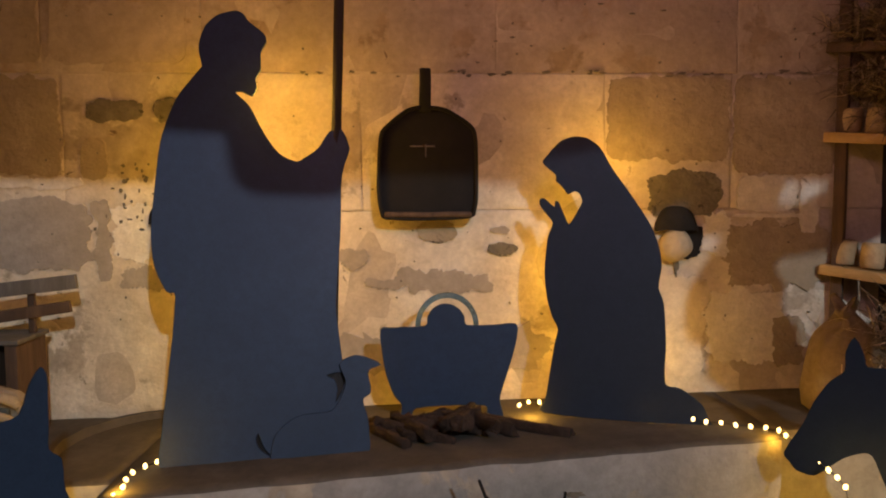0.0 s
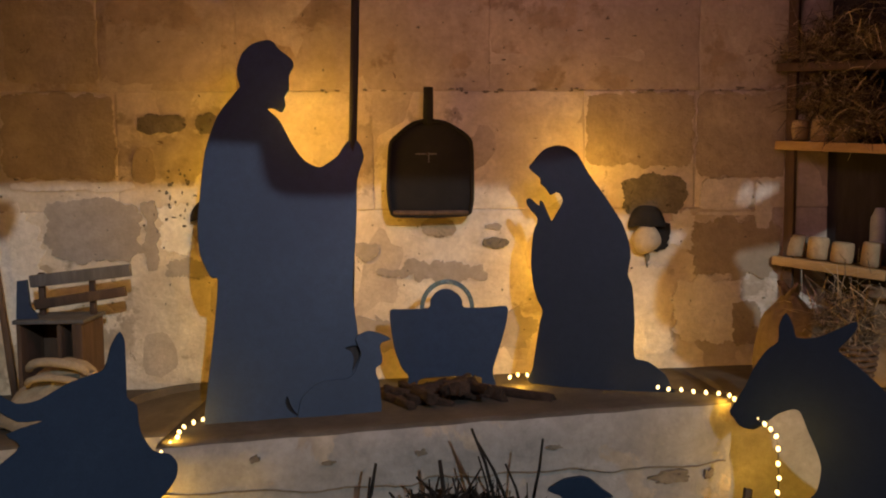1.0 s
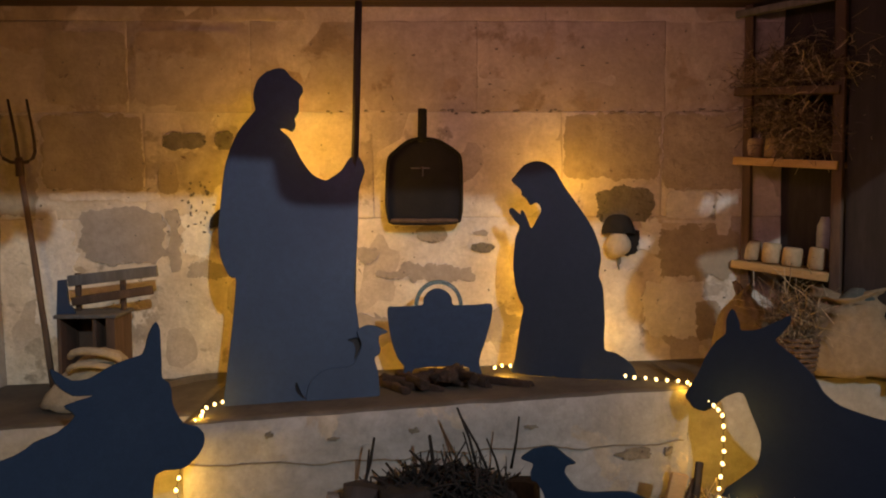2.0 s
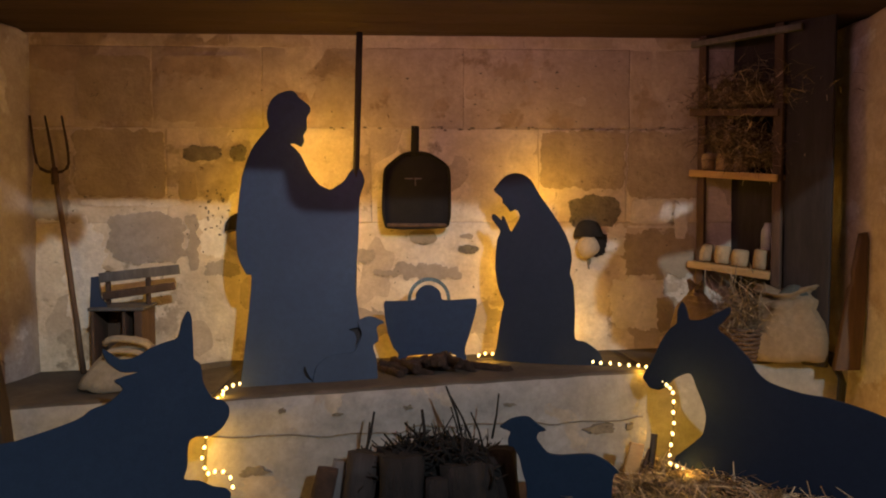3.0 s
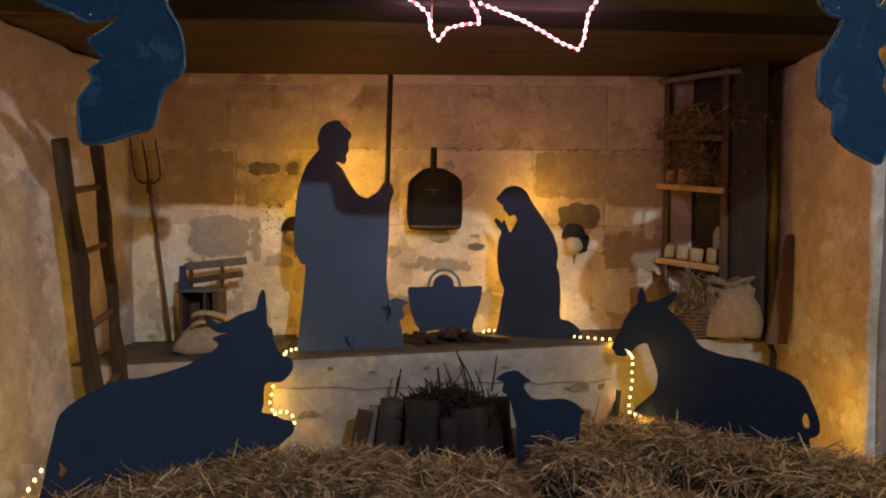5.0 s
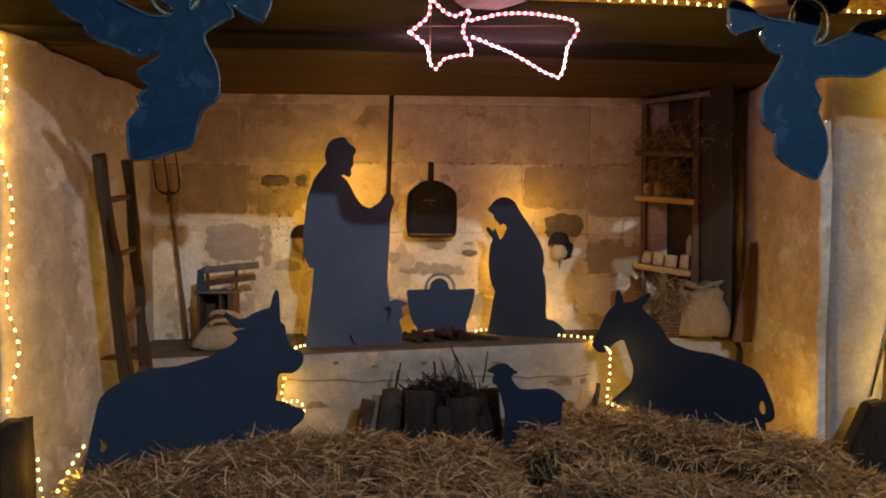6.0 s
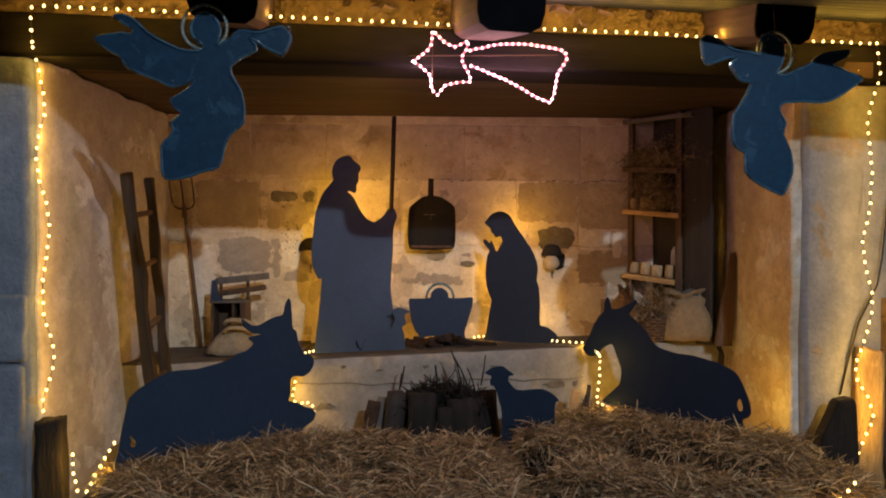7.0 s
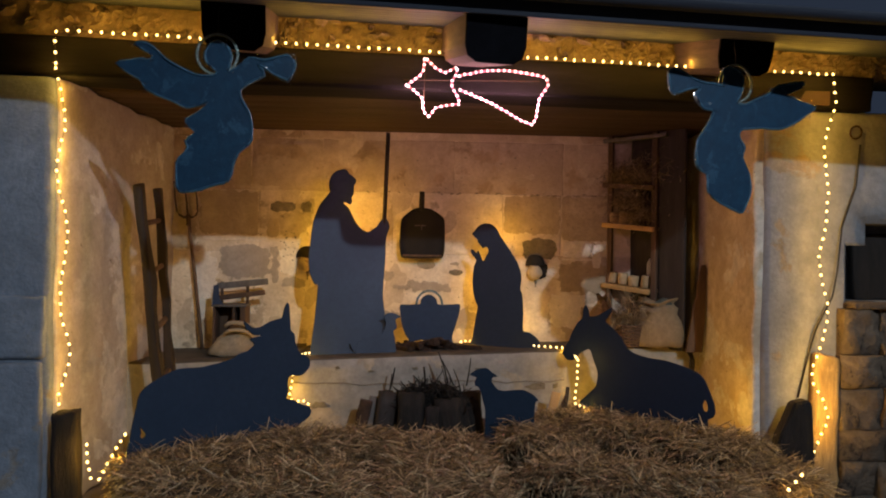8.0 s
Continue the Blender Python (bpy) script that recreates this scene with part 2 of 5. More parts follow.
def lathe(profile, steps=20, wobble=0.0, squash=1.0, seed=0):
    """Turns a list of (radius, z) about z."""
    bm = bmesh.new()
    rings = []
    for r, z in profile:
        ring = []
        for i in range(steps):
            a = 2 * math.pi * i / steps
            p = Vector((r * math.cos(a), r * squash * math.sin(a), z))
            p += wobble * noise.noise_vector(p * 6 + Vector((seed, seed * 2, 0)))
            ring.append(bm.verts.new(p))
        rings.append(ring)
    for a, b in zip(rings, rings[1:]):
        for i in range(steps):
            bm.faces.new((a[i], a[(i + 1) % steps], b[(i + 1) % steps], b[i]))
    bm.faces.new(rings[0][::-1])
    bm.faces.new(rings[-1])
    for f in bm.faces:
        f.smooth = True
    return bm


def tube(points, radius, sides=8, taper=1.0, wobble=0.0, bm=None, seed=0):
    """A rod along points, narrowing to radius * taper."""
    bm = bm or bmesh.new()
    pts = [Vector(p) for p in points]
    rings = []
    for k, p in enumerate(pts):
        d = (pts[min(k + 1, len(pts) - 1)] - pts[max(k - 1, 0)]).normalized()
        u = d.orthogonal().normalized()
        w = d.cross(u)
        r = radius * (1 + (taper - 1) * k / max(1, len(pts) - 1))
        ring = []
        for i in range(sides):
            a = 2 * math.pi * i / sides
            q = p + r * (math.cos(a) * u + math.sin(a) * w)
            if wobble:
                q += wobble * noise.noise_vector(q * 9 + Vector((seed, 0, 0)))
            ring.append(bm.verts.new(q))
        rings.append(ring)
    for a, b in zip(rings, rings[1:]):
        for i in range(sides):
            f = bm.faces.new((a[i], a[(i + 1) % sides], b[(i + 1) % sides], b[i]))
            f.smooth = True
    bm.faces.new(rings[0][::-1])
    bm.faces.new(rings[-1])
    return bm


def line(a, b, steps):
    a, b = Vector(a), Vector(b)
    return [a.lerp(b, i / steps) for i in range(steps + 1)]


def smooth_loop(points, steps=4, closed=True):
    """A flowing curve through control points given in centimetres; returns metres."""
    pts = [Vector((x / 100, y / 100)) for x, y in points]
    n, out = len(pts), []
    for i in range(n if closed else n - 1):
        p = [pts[(i + k) % n] if closed else pts[max(0, min(n - 1, i + k))] for k in (-1, 0, 1, 2)]
        sharp = (p[2] - p[1]).length < 0.012
        for s in range(1 if sharp else steps):
            t = s / steps
            q = 0.5 * (2 * p[1] + (p[2] - p[0]) * t * 0.9 + (2 * p[0] - 5 * p[1] + 4 * p[2] - p[3]) * t * t * 0.9 + (3 * p[1] - p[0] - 3 * p[2] + p[3]) * t ** 3 * 0.9)
            lin = p[1].lerp(p[2], t)
            out.append(lin.lerp(q, 0.85))
    return out


def sawn(name, loops, thick, material, edge=None, bevel=0.0015):
    """A board sawn along closed outlines (the first is the rim, others are holes), upright in x and z; its face looks to -y."""
    cu = bpy.data.curves.new(name, "CURVE")
    cu.dimensions, cu.fill_mode, cu.extrude, cu.bevel_depth, cu.bevel_resolution = "2D", "BOTH", thick / 2 - bevel, bevel, 1
    for loop in loops:
        sp = cu.splines.new("POLY")
        sp.points.add(len(loop) - 1)
        for q, p in zip(sp.points, loop):
            q.co = (p.x, p.y, 0, 1)
        sp.use_cyclic_u = True
    tmp = bpy.data.objects.new(name, cu)
    me = bpy.data.meshes.new_from_object(tmp)
    bpy.data.objects.remove(tmp)
    bpy.data.curves.remove(cu)
    me.transform(pose(0, 0, 0, 90))
    me.materials.clear()
    me.materials.append(material)
    if edge:
        me.materials.append(edge)
        for poly in me.polygons:
            if abs(poly.normal.y) < 0.3:
                poly.material_index = 1
    return me


def stand(name, me, x, y, z, yaw, lean, label, category, group=""):
    ob = new(name, me)
    ob.matrix_world = pose(x, y, z, -lean, 0, yaw)
    return tagged(ob, label, category, group)


def front(x):
    """The street front runs at a slight skew to the back wall."""
    return 1.28 + 0.085 * x


def bench_z(x):
    return 0.86 + 0.027 * (x + 0.86)


SKEW = math.degrees(math.atan(0.085))
BSKEW = math.degrees(math.atan(0.12))


# ---- the setting ----
def ground():
    bm = bmesh.new()
    n = 40
    rows = []
    for j in range(n + 1):
        row = []
        for i in range(n + 1):
            u, v = (i / n - 0.5) * 2, (j / n - 0.5) * 2
            x, y = 400 * u * abs(u) ** 2, 400 * v * abs(v) ** 2
            row.append(bm.verts.new((x, y, 0.012 * noise.noise((x * 2, y * 2, 0)) if abs(x) < 8 else 0)))
        rows.append(row)
    for a, b in zip(rows, rows[1:]):
        for i in range(n):
            bm.faces.new((a[i], a[i + 1], b[i + 1], b[i]))
    tagged(part("ground", bm, EARTH), "trodden earth and stone floor running out into the lane", "ground", kind="structure")


def uneven_block(sx, sz, depth, seed, amp=0.004, grid=0.07, radius=0.0025):
    """A stone facing block whose face (towards -y) is uneven and whose rim is worn."""
    nx, nz = max(3, int(sx / grid)), max(3, int(sz / grid))
    bm = bmesh.new()
    rows = []
    for j in range(nz + 1):
        row = []
        for i in range(nx + 1):
            x, z = -sx / 2 + sx * i / nx, -sz / 2 + sz * j / nz
            if i in (1, nx - 1):
                x = math.copysign(sx / 2 - 0.008, x)
            if j in (1, nz - 1):
                z = math.copysign(sz / 2 - 0.008, z)
            rim = i in (0, nx) or j in (0, nz)
            p = Vector((x * 3 + seed * 7.3, z * 3, seed * 1.9))
            y = amp * noise.fractal(p, 1.0, 2.0, 4) + (radius if rim else 0)
            jx = jz = 0
            if rim:
                jx, jz = 0.003 * noise.noise(p * 3), 0.003 * noise.noise(p * 3 + Vector((5, 5, 5)))
            row.append(bm.verts.new((x + jx, y, z + jz)))
        rows.append(row)
    for a, b in zip(rows, rows[1:]):
        for i in range(nx):
            f = bm.faces.new((a[i], a[i + 1], b[i + 1], b[i]))
            f.smooth = True
    loop = rows[0] + [r[-1] for r in rows[1:]] + rows[-1][-2::-1] + [r[0] for r in rows[-2:0:-1]]
    back = [bm.verts.new((v.co.x, depth, v.co.z)) for v in loop]
    for k in range(len(loop)):
        q = (k + 1) % len(loop)
        bm.faces.new((loop[q], loop[k], back[k], back[q]))
    bm.faces.new(back[::-1])
    bmesh.ops.recalc_face_normals(bm, faces=bm.faces)
    return bm


def patch(name, x0, x1, z0, z1, power, ragged, proud, material, parent, seed, label=""):
    """A blunt, ragged-edged plate on the back wall: a flaked or renewed coat, or painted light or shade."""
    bm = bmesh.new()
    n, w, h = 180, (x1 - x0) / 2, (z1 - z0) / 2
    rim, face = [], []
    for i in range(n):
        a = 2 * math.pi * i / n
        ca, sa = math.cos(a), math.sin(a)
        blunt = (abs(ca) ** power + abs(sa) ** power) ** (-1 / power)
        q = Vector((ca * blunt * w * 16 + seed * 5.1, sa * blunt * h * 16, seed * 2.3))
        push = ragged * (1.1 * noise.fractal(q, 0.6, 2.2, 6) + 0.8 * noise.noise(q * 0.3))
        x, z = ca * (w * blunt + push), sa * (h * blunt + push)
        rim.append(bm.verts.new((x, 0.006, z)))
        face.append(bm.verts.new((x, -0.6 * proud, z)))
    for i in range(n):
        bm.faces.new((rim[i], rim[(i + 1) % n], face[(i + 1) % n], face[i]))
    bm.faces.new(face[::-1])
    bmesh.ops.recalc_face_normals(bm, faces=bm.faces)
    ob = part(name, bm, material, parent, label)
    ob.location = ((x0 + x1) / 2, 2.990, (z0 + z1) / 2)
    return ob


def back_wall():
    """Squared stones in the upper courses, a thick worn limewash coat over the lower ones, on a mortar core."""
    core = part("wall_back", box(5.4, 0.35, 3.3, at=(0.15, 3.1735, 1.5)), MORTAR)
    tagged(core, "old wall of large limewashed tufa blocks with bare patches", "wall", kind="structure")
    courses = [
        (0.30, 1.70, [(-2.6, LIMEWASH), (2.7, None)]),
        (1.70, 2.262, [(-2.6, LIMEWASH), (-1.425, LIMEWASH), (-0.22, LIMEWASH), (0.785, LIMEWASH), (1.322, LIMEWASH), (2.7, None)]),
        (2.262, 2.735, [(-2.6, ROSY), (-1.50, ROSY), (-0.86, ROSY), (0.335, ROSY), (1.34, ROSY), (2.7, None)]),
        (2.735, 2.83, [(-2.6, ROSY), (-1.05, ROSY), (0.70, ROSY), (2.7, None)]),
    ]
    k = 0
    for lo, hi, stones in courses:
        for (x0, mat_), (x1, _) in zip(stones, stones[1:]):
            ob = part("stone_block", uneven_block(x1 - x0 - 0.001, hi - lo - 0.001, 0.05, k + 1, 0.007), mat_, core)
            ob.location = ((x0 + x1) / 2, 2.996 + 0.001 * math.sin(k * 2.7), (lo + hi) / 2)
            k += 1
    # bare or re-rendered blocks, smaller flaked places, and one painted pool of light
    for n, (name, x0, x1, z0, z1, power, ragged, proud, mat_) in enumerate((
            ("bare_block", -1.96, -1.43, 1.85, 2.245, 16, 0.020, 0.003, BARE), ("bare_block", -2.35, -1.99, 1.72, 2.24, 14, 0.02, 0.003, BARE),
            ("bare_block", 0.80, 1.305, 1.905, 2.245, 14, 0.018, 0.003, BARE), ("bare_block", 1.335, 1.76, 1.85, 2.25, 16, 0.020, 0.003, BARE),
            ("bare_block", -1.92, -1.50, 2.30, 2.68, 10, 0.010, 0.004, BARE), ("bare_block", -1.46, -0.92, 2.30, 2.68, 10, 0.010, 0.004, ROSY),
            ("grey_render", -1.76, -1.33, 1.47, 1.75, 5, 0.022, 0.004, GREYPLASTER), ("grey_render", -1.315, -1.245, 1.42, 1.765, 4, 0.018, 0.006, GREYPLASTER),
            ("fresh_limewash", -2.02, -1.80, 1.10, 1.72, 3, 0.04, 0.004, PALEPLASTER), ("fresh_limewash", -1.93, -1.36, 1.80, 1.845, 4, 0.012, 0.004, PALEPLASTER),
            ("bare_patch", -1.355, -1.25, 1.83, 2.005, 3, 0.010, 0.004, BARE), ("bare_patch", 0.97, 1.29, 1.665, 1.865, 3, 0.022, 0.008, GREYSTONE),
            ("grey_stone", -1.325, -1.10, 2.07, 2.155, 4, 0.014, 0.005, GREYSTONE), ("grey_stone", -1.05, -0.96, 2.06, 2.155, 3, 0.014, 0.005, GREYSTONE),
            ("fresh_limewash", 1.352, 1.60, 1.69, 1.838, 6, 0.010, 0.006, PALEPLASTER), ("fresh_limewash", 1.622, 1.70, 1.60, 1.838, 6, 0.012, 0.006, PALEPLASTER),
            ("mortar_line", 1.33, 1.70, 1.664, 1.678, 5, 0.004, 0.008, PALEPLASTER), ("bare_patch", 1.31, 1.74, 1.37, 1.635, 4, 0.035, 0.004, BARE),
            # the first of these paints a pool of street light in pale limewash
            ("fresh_limewash", 1.235, 1.56, 1.04, 1.35, 4, 0.03, 0.006, PALEPLASTER), ("bare_patch", 1.00, 1.23, 0.98, 1.42, 5, 0.02, 0.004, LIMEWASH),
            ("fresh_limewash", 1.20, 1.32, 1.50, 1.68, 3, 0.03, 0.006, PALEPLASTER), ("bare_patch", 1.52, 1.66, 1.03, 1.25, 4, 0.02, 0.009, BARE),
            ("bare_patch", -0.32, -0.20, 1.46, 1.555, 3, 0.022, 0.004, GREYPLASTER), ("bare_patch", 0.29, 0.42, 1.520, 1.555, 4, 0.012, 0.005, GREYSTONE),
            ("bare_patch", 0.30, 0.39, 1.60, 1.63, 4, 0.010, 0.004, GREYPLASTER), ("flaked_hollow", 0.00, 0.17, 1.565, 1.66, 2.4, 0.010, 0.004, BARE),
            ("bare_patch", -0.20, 0.30, 1.36, 1.44, 3, 0.030, 0.004, GREYPLASTER), ("grey_render", -1.22, -1.02, 1.38, 1.47, 3, 0.025, 0.004, GREYPLASTER),
            ("fresh_limewash", -1.24, -1.06, 1.49, 1.74, 3, 0.025, 0.004, PALEPLASTER), ("bare_patch", -0.35, 0.55, 1.02, 1.20, 4, 0.045, 0.003, GREYPLASTER))):
        patch(name, x0, x1, z0, z1, power, ragged, proud, mat_, core, n + 1)
    # chips, nail holes and gouges along the bed joint and in the coat
    rng = random.Random(17)
    bm = bmesh.new()
    spots = [(rng.uniform(-0.5, 1.7), 2.262 + rng.gauss(0, 0.006), rng.uniform(0.004, 0.016), rng.uniform(0.002, 0.006)) for _ in range(34)]
    spots += [(rng.uniform(-2.0, 1.7), rng.uniform(1.1, 2.7), rng.uniform(0.002, 0.006), rng.uniform(0.002, 0.006)) for _ in range(140)]
    spots += [(-1.14 + 0.06 * math.cos(a) + rng.gauss(0, 0.02), 1.76 + 0.11 * math.sin(a) + rng.gauss(0, 0.015), rng.uniform(0.002, 0.008), rng.uniform(0.003, 0.010)) for a in (0.27 * i for i in range(24))]
    spots += [(rng.gauss(0.52, 0.35), rng.gauss(2.46, 0.10), rng.uniform(0.003, 0.012), rng.uniform(0.002, 0.006)) for _ in range(14)]
    for i, (x, z, w, h) in enumerate(spots):
        ring = [bm.verts.new((x + w * (1 + 1.1 * noise.noise((k * 1.7, i * 1.3, 0.5))) * math.cos(k * 0.7854), 2.9835, z + h * (1 + 1.1 * noise.noise((k * 1.7, i * 1.3, 7.5))) * math.sin(k * 0.7854))) for k in range(8)]
        foot = [bm.verts.new((v.co.x, 2.992, v.co.z)) for v in ring]
        bm.faces.new(ring[::-1])
        for k in range(8):
            bm.faces.new((ring[k], ring[(k + 1) % 8], foot[(k + 1) % 8], foot[k]))
    bmesh.ops.recalc_face_normals(bm, faces=bm.faces)
    tagged(part("pock_marks", bm, GREYSTONE, core, "dark chips and nail holes"), kind="stuff")


def wall_hole(x, z, r):
    """A tether stone: a pale worn knob standing in a wall hollow whose shade is painted black."""
    thing = empty("tether_hole", pose(x, 2.985, z))
    # hollow and brow are near black to stand for the shade in the recess
    hollow = patch("hollow", -0.55 * r, 1.0 * r, -0.55 * r, 1.15 * r, 2.0, 0.018, 0.006, TWIGSHADE, thing, int(x * 7) + 60, "dark hollow, its shade painted black")
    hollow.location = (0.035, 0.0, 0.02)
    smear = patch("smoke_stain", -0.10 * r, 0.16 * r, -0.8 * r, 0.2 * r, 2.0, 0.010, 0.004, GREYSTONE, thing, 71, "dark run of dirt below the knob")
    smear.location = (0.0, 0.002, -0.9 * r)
    bm = bmesh.new()
    bmesh.ops.create_uvsphere(bm, u_segments=24, v_segments=14, radius=r)
    bmesh.ops.delete(bm, geom=[v for v in bm.verts if v.co.z < -0.05 * r], context="VERTS")
    for v in bm.verts:
        v.co.x *= 0.92
        v.co.y *= 0.55
        v.co += 0.010 * noise.noise_vector(v.co * 14 + Vector((x, 0, 0)))
    for f in bm.faces:
        f.smooth = True
    part("hood", bm, TWIGSHADE, thing, "overhanging brow painted black as shade").location = (-0.005, 0, 0.055)
    bm = bmesh.new()
    bmesh.ops.create_uvsphere(bm, u_segments=20, v_segments=12, radius=r * 0.66)
    for v in bm.verts:
        v.co.y *= 0.9
        v.co.z *= 1.05
        v.co += 0.010 * noise.noise_vector(v.co * 12 + Vector((x, 0, 0)))
    for f in bm.faces:
        f.smooth = True
    part("knob", bm, BARE, thing, "rounded pale worn stone knob").location = (-0.012, -0.015, -0.005)
    return tagged(thing, "pale tether stone in a wall hollow with painted shade", "tether stone")


def side_walls():
    bm = box(0.35, 1.90, 2.8, 0.02, rough=0.030, cuts=11, seed=4, m=pose(-2.42, 2.12, 1.4, 0, 0, -3.3))
    tagged(part("wall_left", bm, PALEWALL), "uneven pale plastered side wall with whiter repairs", "wall", kind="structure")
    bm = box(0.35, 1.58, 2.8, 0.02, rough=0.018, cuts=11, seed=7, m=pose(2.615, 2.325, 1.4, 0, 0, -1))
    tagged(part("wall_right", bm, OCHRE), "stained ochre plastered side wall", "wall", kind="structure")


def street_front():
    for name, x0, x1, z1 in (("wall_front_left", -7.0, -2.33, 2.80), ("wall_front_right", 2.47, 7.5, 2.80)):
        w, xc = (x1 - x0) / math.cos(radians(SKEW)), (x0 + x1) / 2
        bm = box(w, 0.40, z1, 0.05, rough=0.016, cuts=8, seed=len(name), m=pose(xc, front(xc) + 0.20, z1 / 2, 0, 0, SKEW))
        ob = tagged(part(name, bm, STREETWASH if x0 < 0 else JAMBWASH), "grey-white limewashed street wall beside the opening", "wall", kind="structure")
        if x0 < 0:
            for zlo, zhi, proud, w, xc in ((0.0, 0.998, 0.040, 1.86, -3.27), (1.022, 1.407, 0.028, 1.87, -3.265)):
                bm = box(w, 0.12, zhi - zlo, 0.025, rough=0.014, cuts=6, seed=3 + int(zlo * 9), m=pose(xc, front(xc) + 0.055 - proud, (zlo + zhi) / 2, 0, 0, SKEW))
                part("dado", bm, STREETWASH, ob, "projecting whitewashed foot of the wall")
        else:
            bm = box(0.205, 0.07, 1.03, 0.028, rough=0.022, cuts=8, seed=8, m=pose(2.925, front(2.93) - 0.042, 0.515, 0, 1, SKEW))
            for v in bm.verts:
                if v.co.z > 0.9:
                    v.co.z += 0.10 * (2.93 - v.co.x) * (v.co.z - 0.9) / 0.12
            part("post_board", bm, POSTWOOD, ob, "rough upright yellow timber board")
            # a deep niche with a rounded head, cut into the wall above the rubble foot
            cut_bm = box(1.3, 0.56, 0.57, 0.0, m=pose(3.75, front(3.75), 1.695, 0, 0, SKEW))
            edges = [e for e in cut_bm.edges if abs(e.verts[0].co.y - e.verts[1].co.y) > 0.3 and min(v.co.z for v in e.verts) > 1.8]
            bmesh.ops.bevel(cut_bm, geom=edges, offset=0.16, segments=6, affect="EDGES")
            cut_me = bpy.data.meshes.new("niche_cut")
            cut_bm.to_mesh(cut_me)
            cut_bm.free()
            cutter = new("niche_cut", cut_me)
            mod = ob.modifiers.new("niche", "BOOLEAN")
            mod.operation, mod.object, mod.solver = "DIFFERENCE", cutter, "EXACT"
            bpy.context.view_layer.update()
            carved = bpy.data.meshes.new_from_object(ob.evaluated_get(bpy.context.evaluated_depsgraph_get()))
            ob.modifiers.clear()
            ob.data = carved
            bpy.data.objects.remove(cutter)
            bm = box(0.42, 0.05, 0.50, 0.015, rough=0.012, cuts=4, seed=5, m=pose(3.50, front(3.5) + 0.21, 1.66, -6, 0, SKEW))
            part("niche_board", bm, BLACKWOOD, ob, "dark board leaning in the niche")
            part("niche_sill", box(1.45, 0.20, 0.05, 0.015, rough=0.012, cuts=6, seed=6, m=pose(3.82, front(3.82) - 0.02, 1.385, 0, 0, SKEW)), DARKRUBBLE, ob, "worn stone sill")
            z, k = 0.0, 0
            for h in (0.27, 0.22, 0.30, 0.24, 0.33):
                x = 3.045 + 0.03 * (k % 2)
                while x < 4.6:
                    wd = 0.27 + 0.16 * noise.noise((x * 5, z * 5, 1))
                    st = part("stone", uneven_block(wd - 0.002, h - 0.002, 0.12, k + 40, 0.085, 0.03, 0.014), DARKRUBBLE, ob)
                    st.matrix_world = pose(x + wd / 2, front(x) - 0.055 + 0.04 * noise.noise((k * 1.7, 0.3, 0)), z + h / 2, 0, 2.5 * noise.noise((k * 2.3, 4, 0)), SKEW)
                    x += wd
                    k += 1
                z += h
    # black lintel beam over the opening
    m = pose(0.25, front(0.25) + 0.16, 2.925, 0, 0, SKEW)
    bm = box(6.1, 0.34, 0.25, 0.02, rough=0.010, cuts=10, seed=2, m=m)
    tagged(part("lintel_beam", bm, BEAM), "heavy smoke-blackened timber lintel over the opening", "beam", kind="structure")
    # rubble masonry between the joists
    core = part("wall_over_lintel", box(12.0, 0.30, 0.45, at=(0, 0, 0), m=pose(0.25, front(0.25) + 0.26, 3.28, 0, 0, SKEW)), RUBBLE)
    tagged(core, "rubble masonry band above the lintel", "wall", kind="structure")
    # its face: crumbling lumpy mortar with hollows, and stones bedded in it
    bm = bmesh.new()
    nx, nz = 420, 26
    rows = []
    for j in range(nz + 1):
        row = []
        for i in range(nx + 1):
            x, z = -3.1 + 6.9 * i / nx, 3.035 + 0.42 * j / nz
            lump = noise.fractal(Vector((x * 5, z * 7, 2)), 0.7, 2.1, 7)
            clump = max(0.0, noise.noise(Vector((x * 1.7, z * 3, 9))) + 0.25)
            y = front(x) + 0.085 - 0.022 * lump - 0.075 * clump * abs(noise.fractal(Vector((x * 13, z * 15, 5)), 0.6, 2.2, 5))
            row.append(bm.verts.new((x, y, z)))
        rows.append(row)
    for ra, rb in zip(rows, rows[1:]):
        for i in range(nx):
            bm.faces.new((ra[i], ra[i + 1], rb[i + 1], rb[i]))
    part("masonry_face", bm, RUBBLE, core, "crumbling lumpy rubble and mortar")
    rng = random.Random(5)
    for k in range(90):
        x, z = rng.uniform(-2.8, 3.3), 3.10 + 0.25 * rng.random()
        w, h = rng.uniform(0.04, 0.13), rng.uniform(0.03, 0.08)
        bm = bmesh.new()
        bmesh.ops.create_icosphere(bm, subdivisions=2, radius=0.5)
        for v in bm.verts:
            v.co += 0.30 * noise.noise_vector(v.co * 2.6 + Vector((k * 3.7, k * 1.3, 0))) + 0.12 * noise.noise_vector(v.co * 9 + Vector((k, 0, 0)))
        bmesh.ops.scale(bm, vec=(w, 0.07, h), verts=bm.verts)
        st = part("stone", bm, RUBBLE if k % 3 else DARKRUBBLE, core)
        st.matrix_world = pose(x, front(x) + 0.065 + rng.uniform(-0.015, 0.015), z, 0, rng.uniform(-35, 35), SKEW)


